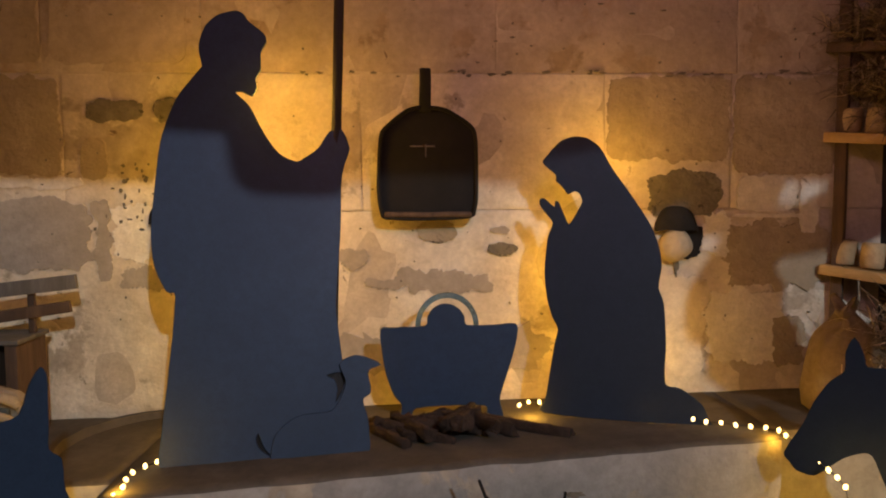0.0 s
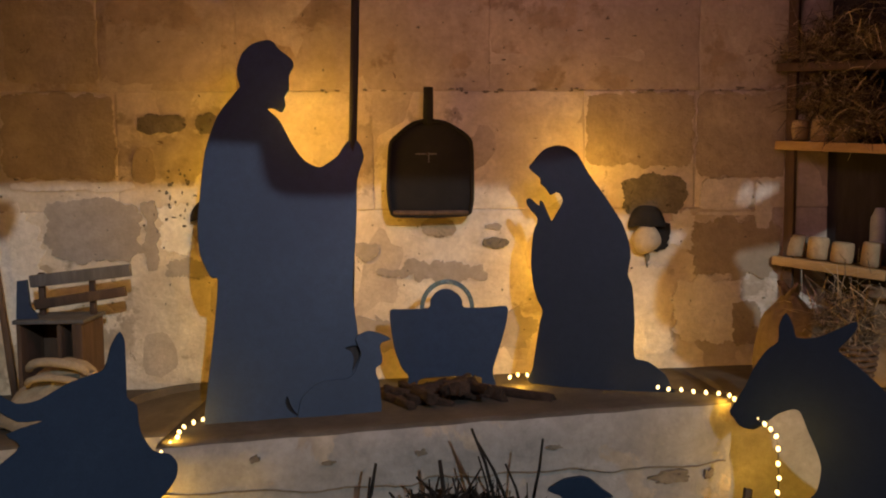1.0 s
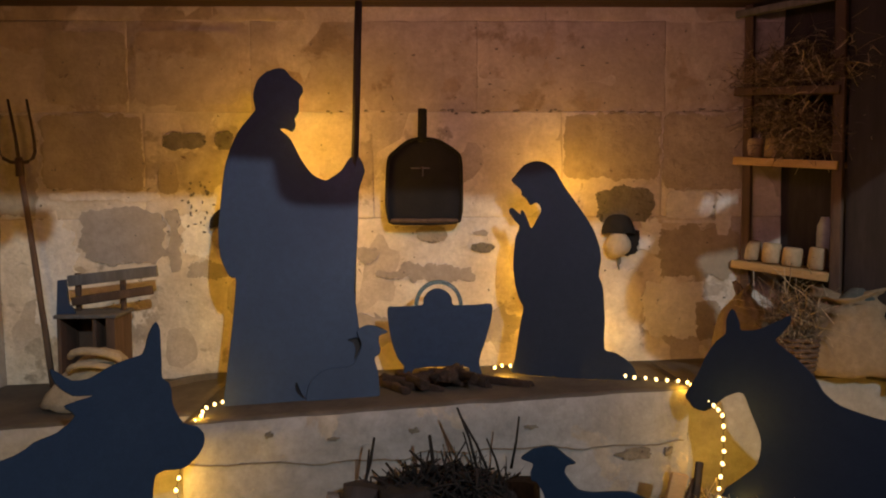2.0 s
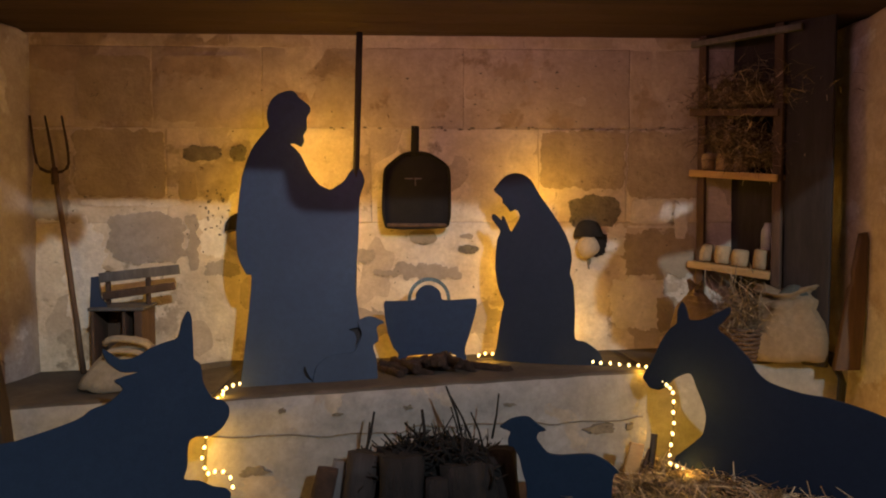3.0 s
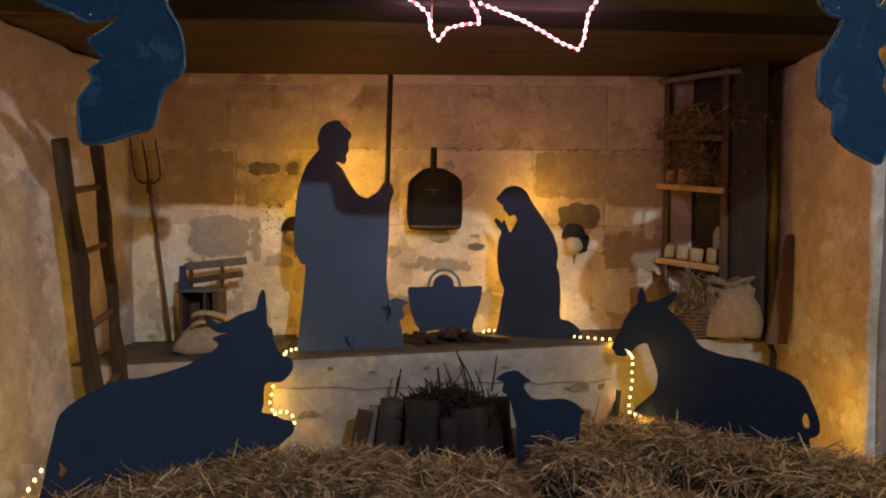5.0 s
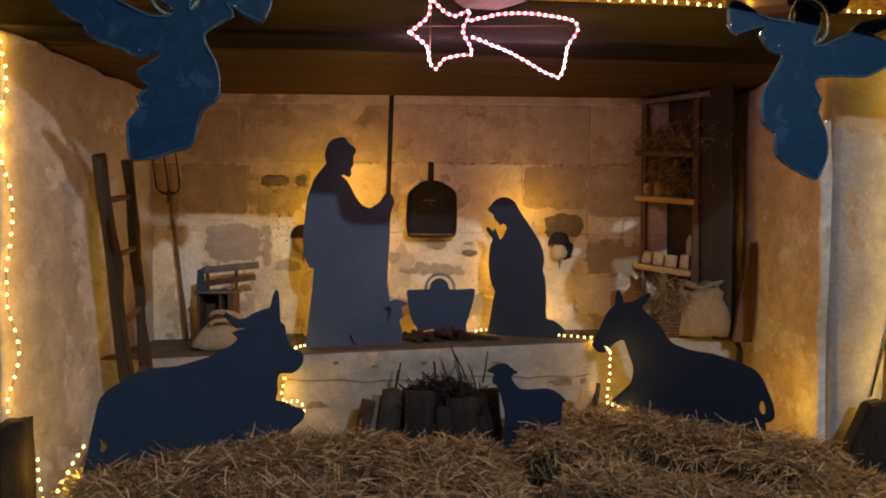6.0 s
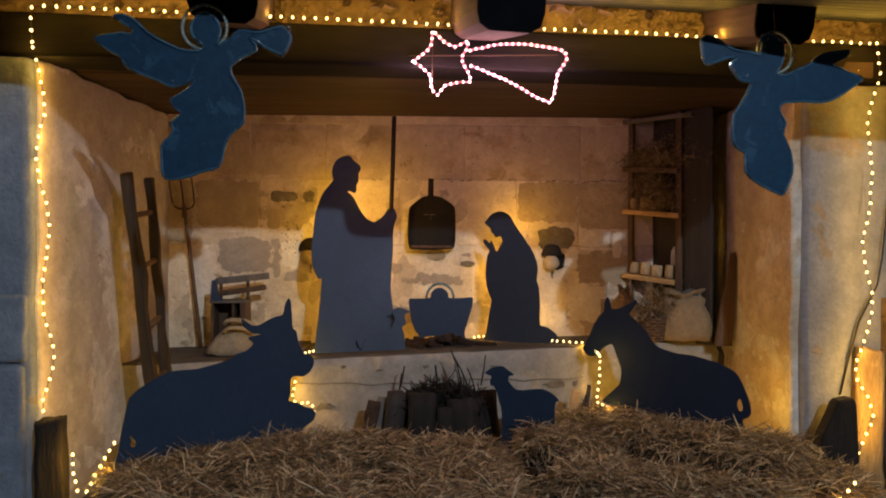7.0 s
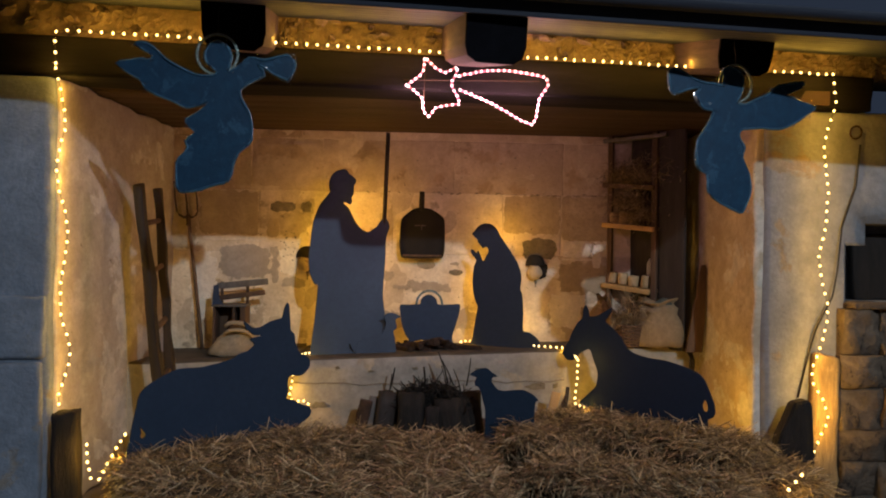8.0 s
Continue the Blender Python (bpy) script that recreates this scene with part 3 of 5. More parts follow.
def joist(x, y_end, z, wide):
    """A joist that runs out of the wall and falls with the roof; its lower arrises are rounded."""
    bm = bmesh.new()
    prof = [(-0.16, 0.25), (-0.16, 0.09), (-0.145, 0.035), (-0.10, 0.005), (0.10, 0.0), (0.145, 0.03), (0.16, 0.09), (0.16, 0.25)]
    ends = []
    for y in (0.0, 0.4, 0.8, 1.3):
        ends.append([bm.verts.new((px + 0.006 * noise.noise((y * 5, px * 9, x)), y, pz + 0.006 * noise.noise((px * 9, y * 5, x)))) for px, pz in prof])
    for a, b in zip(ends, ends[1:]):
        for i in range(len(prof)):
            bm.faces.new((a[i], b[i], b[(i + 1) % len(prof)], a[(i + 1) % len(prof)]))
    bm.faces.new(ends[0])
    bm.faces.new(ends[-1][::-1])
    bmesh.ops.recalc_face_normals(bm, faces=bm.faces)
    ob = empty("joist", pose(x, y_end, z, 13.5, 0, SKEW) @ Matrix.Diagonal((wide, 1, wide, 1)))
    beam = part("timber", bm, JOISTSIDE, ob, "brown sawn timber")
    # a thin near-black plate covers the outer end
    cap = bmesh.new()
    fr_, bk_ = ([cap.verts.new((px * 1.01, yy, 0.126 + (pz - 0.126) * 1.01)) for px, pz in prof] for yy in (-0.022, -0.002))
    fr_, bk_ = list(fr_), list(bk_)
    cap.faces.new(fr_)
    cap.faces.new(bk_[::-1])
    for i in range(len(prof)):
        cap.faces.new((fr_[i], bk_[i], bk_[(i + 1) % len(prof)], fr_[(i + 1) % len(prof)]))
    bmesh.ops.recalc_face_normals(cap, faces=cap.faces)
    part("end_cap", cap, ENDBLACK, beam, "near-black plate on the end of the joist")
    return tagged(ob, "broad black roof joist with a rounded underside", "joist", "roof joists")


def roof():
    slope = 13.5
    base = pose(0.25, 0.25, 3.01, slope, 1.3, SKEW * 0.5)
    bm = box(16.0, 3.9, 0.05, at=(0, 1.95, 0.03), m=base)
    rf = tagged(part("roof", bm, ROOF), "low boarded roof whose eaves overhang the lane", "roof", kind="structure")
    for i in range(9):
        bm = box(15.9, 0.135, 0.022, 0.004, at=(0, 0.075 + i * 0.14, -0.010), m=base)
        part("board", bm, ROOF, rf)
    bm = box(16.0, 0.035, 0.15, 0.006, at=(0, -0.02, 0.05), m=base)
    part("fascia", bm, ROOF, rf, "grey-blue fascia board along the eaves")
    gut = bmesh.new()
    rows = []
    for x in (-8.0, 8.0):
        rows.append([gut.verts.new((x, -0.09 + 0.05 * math.cos(a), 0.10 + 0.05 * math.sin(a))) for a in (math.pi + math.pi * i / 12 for i in range(13))]
                    + [gut.verts.new((x, -0.09 + 0.046 * math.cos(a), 0.10 + 0.046 * math.sin(a))) for a in (2 * math.pi - math.pi * i / 12 for i in range(13))])
    for i in range(26):
        gut.faces.new((rows[0][i], rows[1][i], rows[1][(i + 1) % 26], rows[0][(i + 1) % 26]))
    bmesh.ops.recalc_face_normals(gut, faces=gut.faces)
    bmesh.ops.transform(gut, matrix=base, verts=gut.verts)
    part("gutter", gut, ROOF, rf, "half-round eaves gutter")


def inner_ceiling():
    bm = box(5.6, 1.60, 0.10, at=(0.15, 2.30, 2.875))
    for i in range(8):
        b2 = box(5.2, 0.1905, 0.02, 0.0015, at=(0.15, 1.66 + i * 0.192, 2.818))
        tmp = bpy.data.meshes.new("tmp")
        b2.to_mesh(tmp)
        b2.free()
        bm.from_mesh(tmp)
        bpy.data.meshes.remove(tmp)
    tagged(part("ceiling", bm, CEILING), "low dark brown boarded ceiling", "ceiling", kind="structure")


def stone_bench():
    """The raised masonry platform: a long ledge and a block that stands forward of it."""
    def slab(x0, x1, yf, top, seed, name, mat_):
        bm = bmesh.new()
        nx, ny = int((x1 - x0) / 0.06), 12
        grid = []
        for j in range(ny + 1):
            row = []
            for i in range(nx + 1):
                x = x0 + (x1 - x0) * i / nx
                y0 = yf(x)
                y = y0 + (3.0 - y0) * (j / ny) ** 1.5
                p = Vector((x * 3, y * 3, seed))
                z = top(x) + 0.006 * noise.fractal(p, 1, 2, 3) - (0.012 if j == 0 else 0)
                row.append(bm.verts.new((x, y + (0.012 * noise.noise(p * 2) if j == 0 else 0), z)))
            grid.append(row)
        for a, b in zip(grid, grid[1:]):
            for i in range(nx):
                bm.faces.new((a[i], a[i + 1], b[i + 1], b[i])).smooth = True
        nz = 12
        prev = grid[0]
        for k in range(1, nz + 1):
            row = []
            for i in range(nx + 1):
                v = grid[0][i].co
                z = v.z * (1 - k / nz)
                crack = 0.012 if abs(z - 0.66 - 0.012 * math.sin(v.x * 7)) < 0.04 else 0
                y = yf(v.x) - 0.012 + 0.016 * noise.fractal(Vector((v.x * 4, z * 4, seed)), 1, 2, 4) + crack
                row.append(bm.verts.new((v.x, y, z)))
            for i in range(nx):
                bm.faces.new((row[i], row[i + 1], prev[i + 1], prev[i])).smooth = True
            prev = row
        edge_l = [r[0] for r in grid]
        edge_r = [r[-1] for r in grid]
        for edge in (edge_l, edge_r):
            foot = [bm.verts.new((v.co.x, v.co.y, 0)) for v in edge]
            for a in range(len(edge) - 1):
                bm.faces.new((edge[a], edge[a + 1], foot[a + 1], foot[a]))
        bmesh.ops.recalc_face_normals(bm, faces=bm.faces)
        me_ob = part(name, bm, WHITE)
        me_ob.data.materials.append(mat_)
        for poly in me_ob.data.polygons:
            if poly.normal.z > 0.6:
                poly.material_index = 1
        return me_ob
    b = slab(-0.97, 1.27, lambda x: 2.27 + 0.12 * x, bench_z, 3, "stone_platform", BENCHTOP)
    for z0, k in ((0.665, 0), (0.30, 3)):
        pts = [(x, 2.27 + 0.12 * x - 0.009 + 0.012 * noise.fractal(Vector((x * 4, z0 * 4, 3)), 1, 2, 4), z0 + 0.010 * math.sin(x * 5 + k) + 0.022 * noise.fractal(Vector((x * 6, k, 0)), 1, 2, 4)) for x in (-0.95 + 2.2 * i / 70 for i in range(71))]
        part("open_joint", tube(pts, 0.0035, 5, 1.0, 0.004), GREYSTONE, b, "dark wavy open joint")
    for n, (x, z, w, h) in enumerate(((1.02, 0.615, 0.24, 0.06), (-0.62, 0.79, 0.05, 0.03), (0.0, 0.78, 0.06, 0.03), (-0.35, 0.76, 0.06, 0.02), (0.52, 0.77, 0.09, 0.03), (1.17, 0.62, 0.05, 0.05), (-0.75, 0.50, 0.16, 0.07), (-0.2, 0.50, 0.10, 0.08))):
        bm = bmesh.new()
        rim = []
        for i in range(40):
            a = 2 * math.pi * i / 40
            k = 0.8 + 0.5 * noise.fractal(Vector((math.cos(a) * 1.4 + n * 3.1, math.sin(a) * 1.4, n)), 0.8, 2.2, 5)
            rim.append(bm.verts.new((0.5 * w * k * math.cos(a), 0, 0.5 * h * k * math.sin(a))))
        top = [bm.verts.new((v.co.x * 0.9, -0.014, v.co.z * 0.9)) for v in rim]
        for i in range(40):
            bm.faces.new((rim[i], rim[(i + 1) % 40], top[(i + 1) % 40], top[i]))
        bm.faces.new(top[::-1])
        bmesh.ops.recalc_face_normals(bm, faces=bm.faces)
        part("chipped_patch", bm, GREYSTONE, b).matrix_world = pose(x, 2.27 + 0.12 * x - 0.006, z, 0, 0, BSKEW)
    bm = bmesh.new()
    arc = []
    for i in range(25):
        a = radians(95 + 118 * i / 24)
        ca, sa = math.cos(a), math.sin(a)
        lift = 0.004 * noise.noise((ca * 4, sa * 4, 3))
        arc.append([bm.verts.new((-0.95 + r * ca, 2.64 + r * sa, 0.852 + h + (lift if h > 0 else 0))) for r, h in ((0.395, -0.01), (0.375, 0.022), (0.345, 0.024), (0.338, -0.01))])
    for ra, rb in zip(arc, arc[1:]):
        for i in range(3):
            bm.faces.new((ra[i], ra[i + 1], rb[i + 1], rb[i]))
    bm.faces.new(arc[0])
    bm.faces.new(arc[-1][::-1])
    bmesh.ops.recalc_face_normals(bm, faces=bm.faces)
    part("basin_rim", bm, BENCHTOP, b, "low curved stone rim of an old basin")
    tagged(b, "whitewashed masonry platform with a cracked front and worn slab top", "platform", kind="structure")
    c = slab(-2.3, -0.97, lambda x: 2.42 + 0.12 * x, lambda x: bench_z(x) - 0.004, 8, "stone_ledge", BENCHTOP)
    tagged(c, "lower whitewashed stone ledge along the back wall", "ledge", kind="structure")
    d = slab(1.27, 2.5, lambda x: 2.50 + 0.02 * x, lambda x: bench_z(x) - 0.004, 11, "stone_ledge", BENCHTOP)
    tagged(d, "whitewashed stone ledge beside the shelves", "ledge", kind="structure")


ground()
back_wall()
wall_hole(1.095, 1.555, 0.102)
wall_hole(-0.985, 1.60, 0.105)
side_walls()
street_front()
for where in ((-1.071, 0.62, 2.86, 1.09), (0.390, 0.365, 2.755, 1.03), (2.030, 0.93, 2.875, 1.1)):
    joist(*where)
roof()
inner_ceiling()
stone_bench()


# ---- painted cut-out boards ----
def crib_figures():
    robe = [(0, 0), (1, 15), (3, 33), (5, 57), (2, 59), (-2, 68), (-3, 80), (-2, 93), (0, 111), (5, 126), (13, 137), (14, 138.5), (13, 143), (13, 147), (15, 153),
            (19, 157), (25, 159), (28, 158), (30, 155), (35, 151), (36, 148), (34, 144), (34, 138), (33, 136), (32, 134), (32.5, 131), (31, 128), (27.5, 129.6), (25, 129), (30, 124),
            (35, 114), (40, 107), (46, 104), (50, 106), (54, 109), (58, 115), (62, 116), (65, 109), (62, 99), (61, 77), (59, 53), (60, 41), (62, 20), (60, -0.5), (38, -0.6), (21, -0.6), (9, -0.4)]
    slot_a = [(55, 28), (58, 29), (61, 29), (62, 26), (60, 21), (58, 18), (59, 23), (58, 26.5)]
    slot_b = [(32, 10), (33, 7), (34.5, 4), (37, 1), (34, 2.6), (32, 4.5), (31, 7.5)]
    me = sawn("standing_figure_cutout", [smooth_loop(robe), smooth_loop(slot_a, 2), smooth_loop(slot_b, 2)], 0.014, NAVY)
    fig = stand("standing_figure_cutout", me, -0.86, 2.391, 0.858, 7.4, 9.5, "tall navy plywood silhouette of a robed man, leaning back", "cutout figure", "crib figures")
    # added out of sight behind both slots, to keep light from showing through
    part("batten", box(0.34, 0.012, 0.33, 0.002, (0.46, 0.016, 0.17)), DARKWOOD, fig, "added unseen board that blocks light through the slots")
    lamb = [(38, -1), (50, -0.5), (69, 1), (70, 9), (69.5, 14), (68.4, 17.5), (68.4, 20), (70.6, 21.5), (71, 24), (70.2, 27.5), (70.8, 30), (74.6, 31.4), (73.8, 32.2), (69.5, 34.2), (66, 35), (62.5, 34), (60.5, 32), (61.5, 29), (62.5, 26), (60.5, 20), (57, 16), (46, 15), (39, 10), (37, 4)]
    me = sawn("lamb_cutout", [smooth_loop(lamb)], 0.014, NAVY)
    stand("lamb_cutout", me, -0.862, 2.375, 0.858, 7.4, 9.5, "small navy plywood silhouette of a lamb at the robe's hem", "cutout animal", "crib figures")
    kneel = [(0, 1), (1, 8), (4, 28), (5.3, 34), (3, 39), (1, 46), (0, 56), (1, 69), (3, 75), (0, 79), (-2, 82), (-2, 84), (-0.5, 84.3), (2, 82), (3.6, 81), (3.8, 83.2), (5, 82.6), (7, 78), (9, 74.2),
             (12, 79), (14, 83), (13, 86), (11, 87.2), (8.5, 86), (7, 88), (5.2, 90), (4, 91), (3.8, 93.5), (-1, 98), (1, 101), (5, 105.5), (10, 107.5), (15, 107), (20, 103.5), (25, 95), (32, 85), (39, 74), (42, 66), (43, 59),
             (42, 51), (44, 45), (45, 30), (45, 15), (51, 13), (58, 8), (61, 1.5), (61, 0), (30, 0)]
    # darker navy: this board's shade is in the paint colour
    me = sawn("kneeling_figure_cutout", [smooth_loop(kneel)], 0.014, NAVY_SHADE)
    stand("kneeling_figure_cutout", me, 0.495, 2.749, 0.905, -16, 1, "navy plywood silhouette of a veiled kneeling woman, darkened as if in shade", "cutout figure", "crib figures")
    tub = [(0, 39), (5, 39.4), (17, 40), (18, 43.6), (20, 46.6), (23, 48.3), (26.5, 48.3), (30, 46.4), (32, 43.6), (33, 40), (44, 40), (52, 40.4), (52.2, 35), (50, 26), (46, 13), (46, 9), (47, 4), (41, 4), (41, 8), (38, 9), (27, 9), (13, 8), (11, 3), (6.6, 2), (8, 9), (5, 13), (2, 21), (0.3, 31)]
    me = sawn("cradle_cutout", [smooth_loop(tub, 3)], 0.014, NAVY)
    cradle = stand("cradle_cutout", me, -0.137, 2.745, 0.862, 0, 0, "navy plywood silhouette of a footed cradle with a haloed head", "cutout cradle", "crib figures")
    bm = bmesh.new()
    rim = []
    for i in range(25):
        a = math.pi * i / 24
        ca, sa = math.cos(a), math.sin(a)
        rim.append([bm.verts.new((r * ca, y, 1.06 * r * sa)) for r, y in ((0.122, -0.007), (0.102, -0.007), (0.102, 0.005), (0.122, 0.005))])
    for a, b in zip(rim, rim[1:]):
        for i in range(4):
            bm.faces.new((a[i], a[(i + 1) % 4], b[(i + 1) % 4], b[i]))
    bm.faces.new(rim[0])
    bm.faces.new(rim[-1][::-1])
    bmesh.ops.recalc_face_normals(bm, faces=bm.faces)
    part("halo", bm, GLITTER, cradle, "glittering green-grey halo arch").location = (0.254, 0.0, 0.40)


def animal_cutouts():
    ox = [(13, -1), (17, 1), (19, 5), (17, 8), (12, 10), (6, 14), (0, 16), (2, 21), (3, 27), (4.5, 31), (8, 32), (14, 31), (19, 33), (23, 37), (24, 41), (22, 44.6), (17, 47), (14, 54), (14, 62), (11.4, 65), (12, 71),
          (12.6, 78), (13, 83), (12, 86), (9, 82), (6, 75), (0, 73.6), (-6, 72), (-13, 69), (-19, 69), (-25, 74), (-24, 69), (-19, 64), (-12, 62.8), (-22, 61), (-19, 57), (-25, 52.6), (-32, 51), (-38, 48), (-59, 44.6), (-76, 45), (-92, 39), (-101, 33), (-105, 22), (-110, 5), (-110, -8), (-60, -9), (0, -6)]
    hole = [(-104, 13), (-101.5, 9.5), (-100, 7), (-102, 4.5), (-104, 6), (-103, 9)]
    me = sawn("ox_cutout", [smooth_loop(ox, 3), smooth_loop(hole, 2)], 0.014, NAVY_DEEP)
    stand("ox_cutout", me, -0.9, 1.63, 0.5, 41, 16.8, "navy plywood silhouette of a lying horned ox on straw", "cutout animal", "crib animals")
    ass = [(-17, 42), (-15, 39), (-13, 37), (-8, 36.6), (-4, 40), (0, 44), (5, 46.8), (8, 46.4), (11, 40), (14, 34), (16, 28), (15, 19), (10, 13), (4, 7), (2, 4), (2, -8), (55, -9), (102, -4), (103, 7), (106, 9), (108, 12), (107, 19), (101, 32), (96, 38), (85, 42), (69, 45),
           (57, 45.4), (44, 48), (38, 52), (34, 58), (26, 65), (19, 70), (21, 73.4), (24, 78), (24, 81), (19, 78), (12, 74), (5, 73), (3.6, 77), (1, 81.6), (-1, 77), (-1, 71), (-5, 67), (-9, 60), (-12, 52)]
    gap = [(99.4, 19), (101, 21), (103, 17), (103, 13), (100.6, 12.6), (99, 16)]
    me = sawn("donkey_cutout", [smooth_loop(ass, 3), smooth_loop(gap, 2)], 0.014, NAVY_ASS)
    stand("donkey_cutout", me, 1.3, 2.131, 0.5, -43.3, 6.1, "blue-black plywood silhouette of a lying donkey on straw", "cutout animal", "crib animals")
    ewe = [(-3, 47), (-1, 49), (2, 51), (7, 52.4), (10, 52), (14, 49), (17, 47), (14, 46), (13, 43), (15, 40), (18, 37), (23, 36.4), (30, 37.4), (36, 38), (40, 37), (44, 35), (48, 31), (46, 30), (45, 20), (45, -6), (38, -6), (37, 10), (25, 11), (17, 9), (16, -6), (9, -6), (9, 20), (7, 28), (5.6, 34), (3, 38.6), (1, 39), (0.6, 42), (1.6, 45.4)]
    me = sawn("sheep_cutout", [smooth_loop(ewe, 3)], 0.014, NAVY_DEEP)
    stand("sheep_cutout", me, 0.438, 1.805, 0.340, -17, 0, "blue-black plywood silhouette of a standing sheep in straw", "cutout animal", "crib animals")


def angel(outline, ring, x, y, z, yaw, label):
    me = sawn("angel_cutout", [smooth_loop(outline, 3)], 0.016, TEAL, TINSEL, 0.003)
    ob = stand("angel_cutout", me, x, y, z, yaw, 0, label, "cutout angel", "hanging angels")
    cx, cz, r = ring
    bm = bmesh.new()
    loops = []
    for i in range(40):
        a = 2 * math.pi * i / 40
        loops.append([bm.verts.new((cx + rr * math.cos(a), yy, cz + rr * math.sin(a))) for rr, yy in ((r, -0.006), (r - 0.012, -0.006), (r - 0.012, 0.006), (r, 0.006))])
    for k in range(40):
        a, b = loops[k], loops[(k + 1) % 40]
        for i in range(4):
            bm.faces.new((a[i], a[(i + 1) % 4], b[(i + 1) % 4], b[i]))
    bmesh.ops.recalc_face_normals(bm, faces=bm.faces)
    part("halo", bm, GLITTER, ob, "thin glittering halo ring")
    bm = bmesh.new()
    tube([(cx, 0.0, cz + r - 0.01), (cx, 0.03, cz + r + 0.27)], 0.002, 5, bm=bm)
    part("wire", bm, CABLE, ob, "thin hanging wire")
    rim = smooth_loop(outline, 3)
    rim = [Vector((p.x, -0.006, p.y)) for p in rim + rim[:1]]
    part("tinsel_edge", tube(rim, 0.0075, 6, 1.0, 0.012), TINSEL, ob, "ragged blue tinsel edge")
    rng = random.Random(int(x * 100))
    bm = bmesh.new()
    for _ in range(340):
        p = rng.choice(rim) + Vector((rng.gauss(0, 0.012), -0.006 + rng.uniform(-0.003, 0), rng.gauss(0, 0.012)))
        d = Vector((rng.gauss(0, 1), rng.gauss(0, 1), rng.gauss(0, 1))).normalized()
        u = d.orthogonal().normalized() * 0.0034
        w = d.cross(u)
        bm.faces.new([bm.verts.new(p + u), bm.verts.new(p + w), bm.verts.new(p - u), bm.verts.new(p - w)])
    tagged(part("glitter_flakes", bm, FLAKE, ob, "silver glitter flakes"), kind="stuff")
    return ob


crib_figures()
animal_cutouts()
angel([(-12, 1), (-15, 5), (-15, 18), (-10, 26), (-11, 30), (-5, 35), (-9, 38), (-10, 42), (-4, 46), (2, 52), (-4, 50), (-10, 49), (-18, 52), (-32, 57), (-36, 63), (-49, 72), (-37, 75), (-32, 74), (-29, 76), (-39, 83), (-32, 83), (-21, 75), (-6, 67), (3, 66.4),
       (6, 69), (1, 73), (-1, 78), (2, 84), (7, 86), (12, 83), (14, 78), (12, 69), (18, 72.6), (24, 77), (33, 75.6), (45, 79), (49, 74), (45, 64), (33, 71), (29, 73), (32, 67), (19, 59), (24, 46), (26, 31), (19, 24), (16, 17), (13, 8), (3, 5)],
      (0.06, 0.785, 0.118), -1.2, 0.52, 2.02, 0, "blue painted angel silhouette with a trumpet, glitter edged")
angel([(-41, 81), (-38, 83), (-34, 82), (-24, 78), (-10, 76), (-5, 75), (-3, 80), (-4, 84), (0, 86.4), (6, 86), (10, 83), (11, 77), (9, 71), (6, 66), (13, 66), (21, 69), (28, 72), (36, 78), (54, 81.4), (52, 78), (42, 73), (50, 70.4), (63, 67), (55, 60), (42, 53), (30, 51.6),
       (11, 50), (8, 46), (12, 39), (11, 33), (16, 23), (17, 15), (13, 3), (10, -1), (-4, 5), (-13, 11), (-13, 21), (-20, 25), (-22, 31), (-20, 42), (-10, 59), (-17, 61), (-23, 68), (-19, 73), (-28, 71), (-37, 68), (-40, 72)],
      (0.055, 0.775, 0.118), 1.85, 0.73, 2.0, 12.4, "blue painted angel silhouette blowing a trumpet, glitter edged")


# ---- light strings and star ----
def along(points, gap, sag=0.0, seed=0):
    """Even steps along a broken line, with a little looseness."""
    pts = [Vector(p) for p in points]
    out, carry = [], 0.0
    for a, b in zip(pts, pts[1:]):
        d = (b - a).length
        s = carry
        while s < d:
            p = a.lerp(b, s / d)
            out.append(p + sag * noise.noise_vector(p * 3.3 + Vector((seed, 0, 0))) + 0.004 * noise.noise_vector(p * 40))
            s += gap
        carry = s - d
    return out


bulb_bm = bmesh.new()
bmesh.ops.create_icosphere(bulb_bm, subdivisions=1, radius=0.0081)
bmesh.ops.scale(bulb_bm, vec=(1, 1, 1.35), verts=bulb_bm.verts)
for bf in bulb_bm.faces:
    bf.smooth = True
BULB = bpy.data.meshes.new("bulb")
bulb_bm.to_mesh(BULB)
bulb_bm.free()
BULB.materials.append(WARMBULB)


def light_string(points, gap, label, sag, every, watts, seed=0, phase=None):
    thing = empty("light_string")
    spots = along(points, gap, sag, seed)
    bm = tube(spots, 0.0018, 5)
    part("wire", bm, CABLE, thing, "thin transparent-brown wire")
    for k, p in enumerate(spots):
        share("bulb", BULB, thing, pose(*p, 20 * math.sin(k * 2.1), 20 * math.cos(k * 1.3)))
        if k % every == (every // 2 if phase is None else phase):
            lamp("amber_light", "POINT", p + (Vector((0.05, 0.0, 0.0)) if p.x < -2.1 and p.z < 2.8 else Vector((0.06, 0.03, 0.03)) if p.x < -1.7 and p.z < 0.7 else Vector((0, -0.07, 0.0))), watts * (0.6 if p.x < -2.0 and p.z > 0.6 else 1.35 if p.x > 2.7 and p.z < 1.1 else 0.8 if p.x > 2.7 and p.z < 2.9 else 1.0), AMBER, 0.03)
    return tagged(thing, label, "light string", "amber light strings")


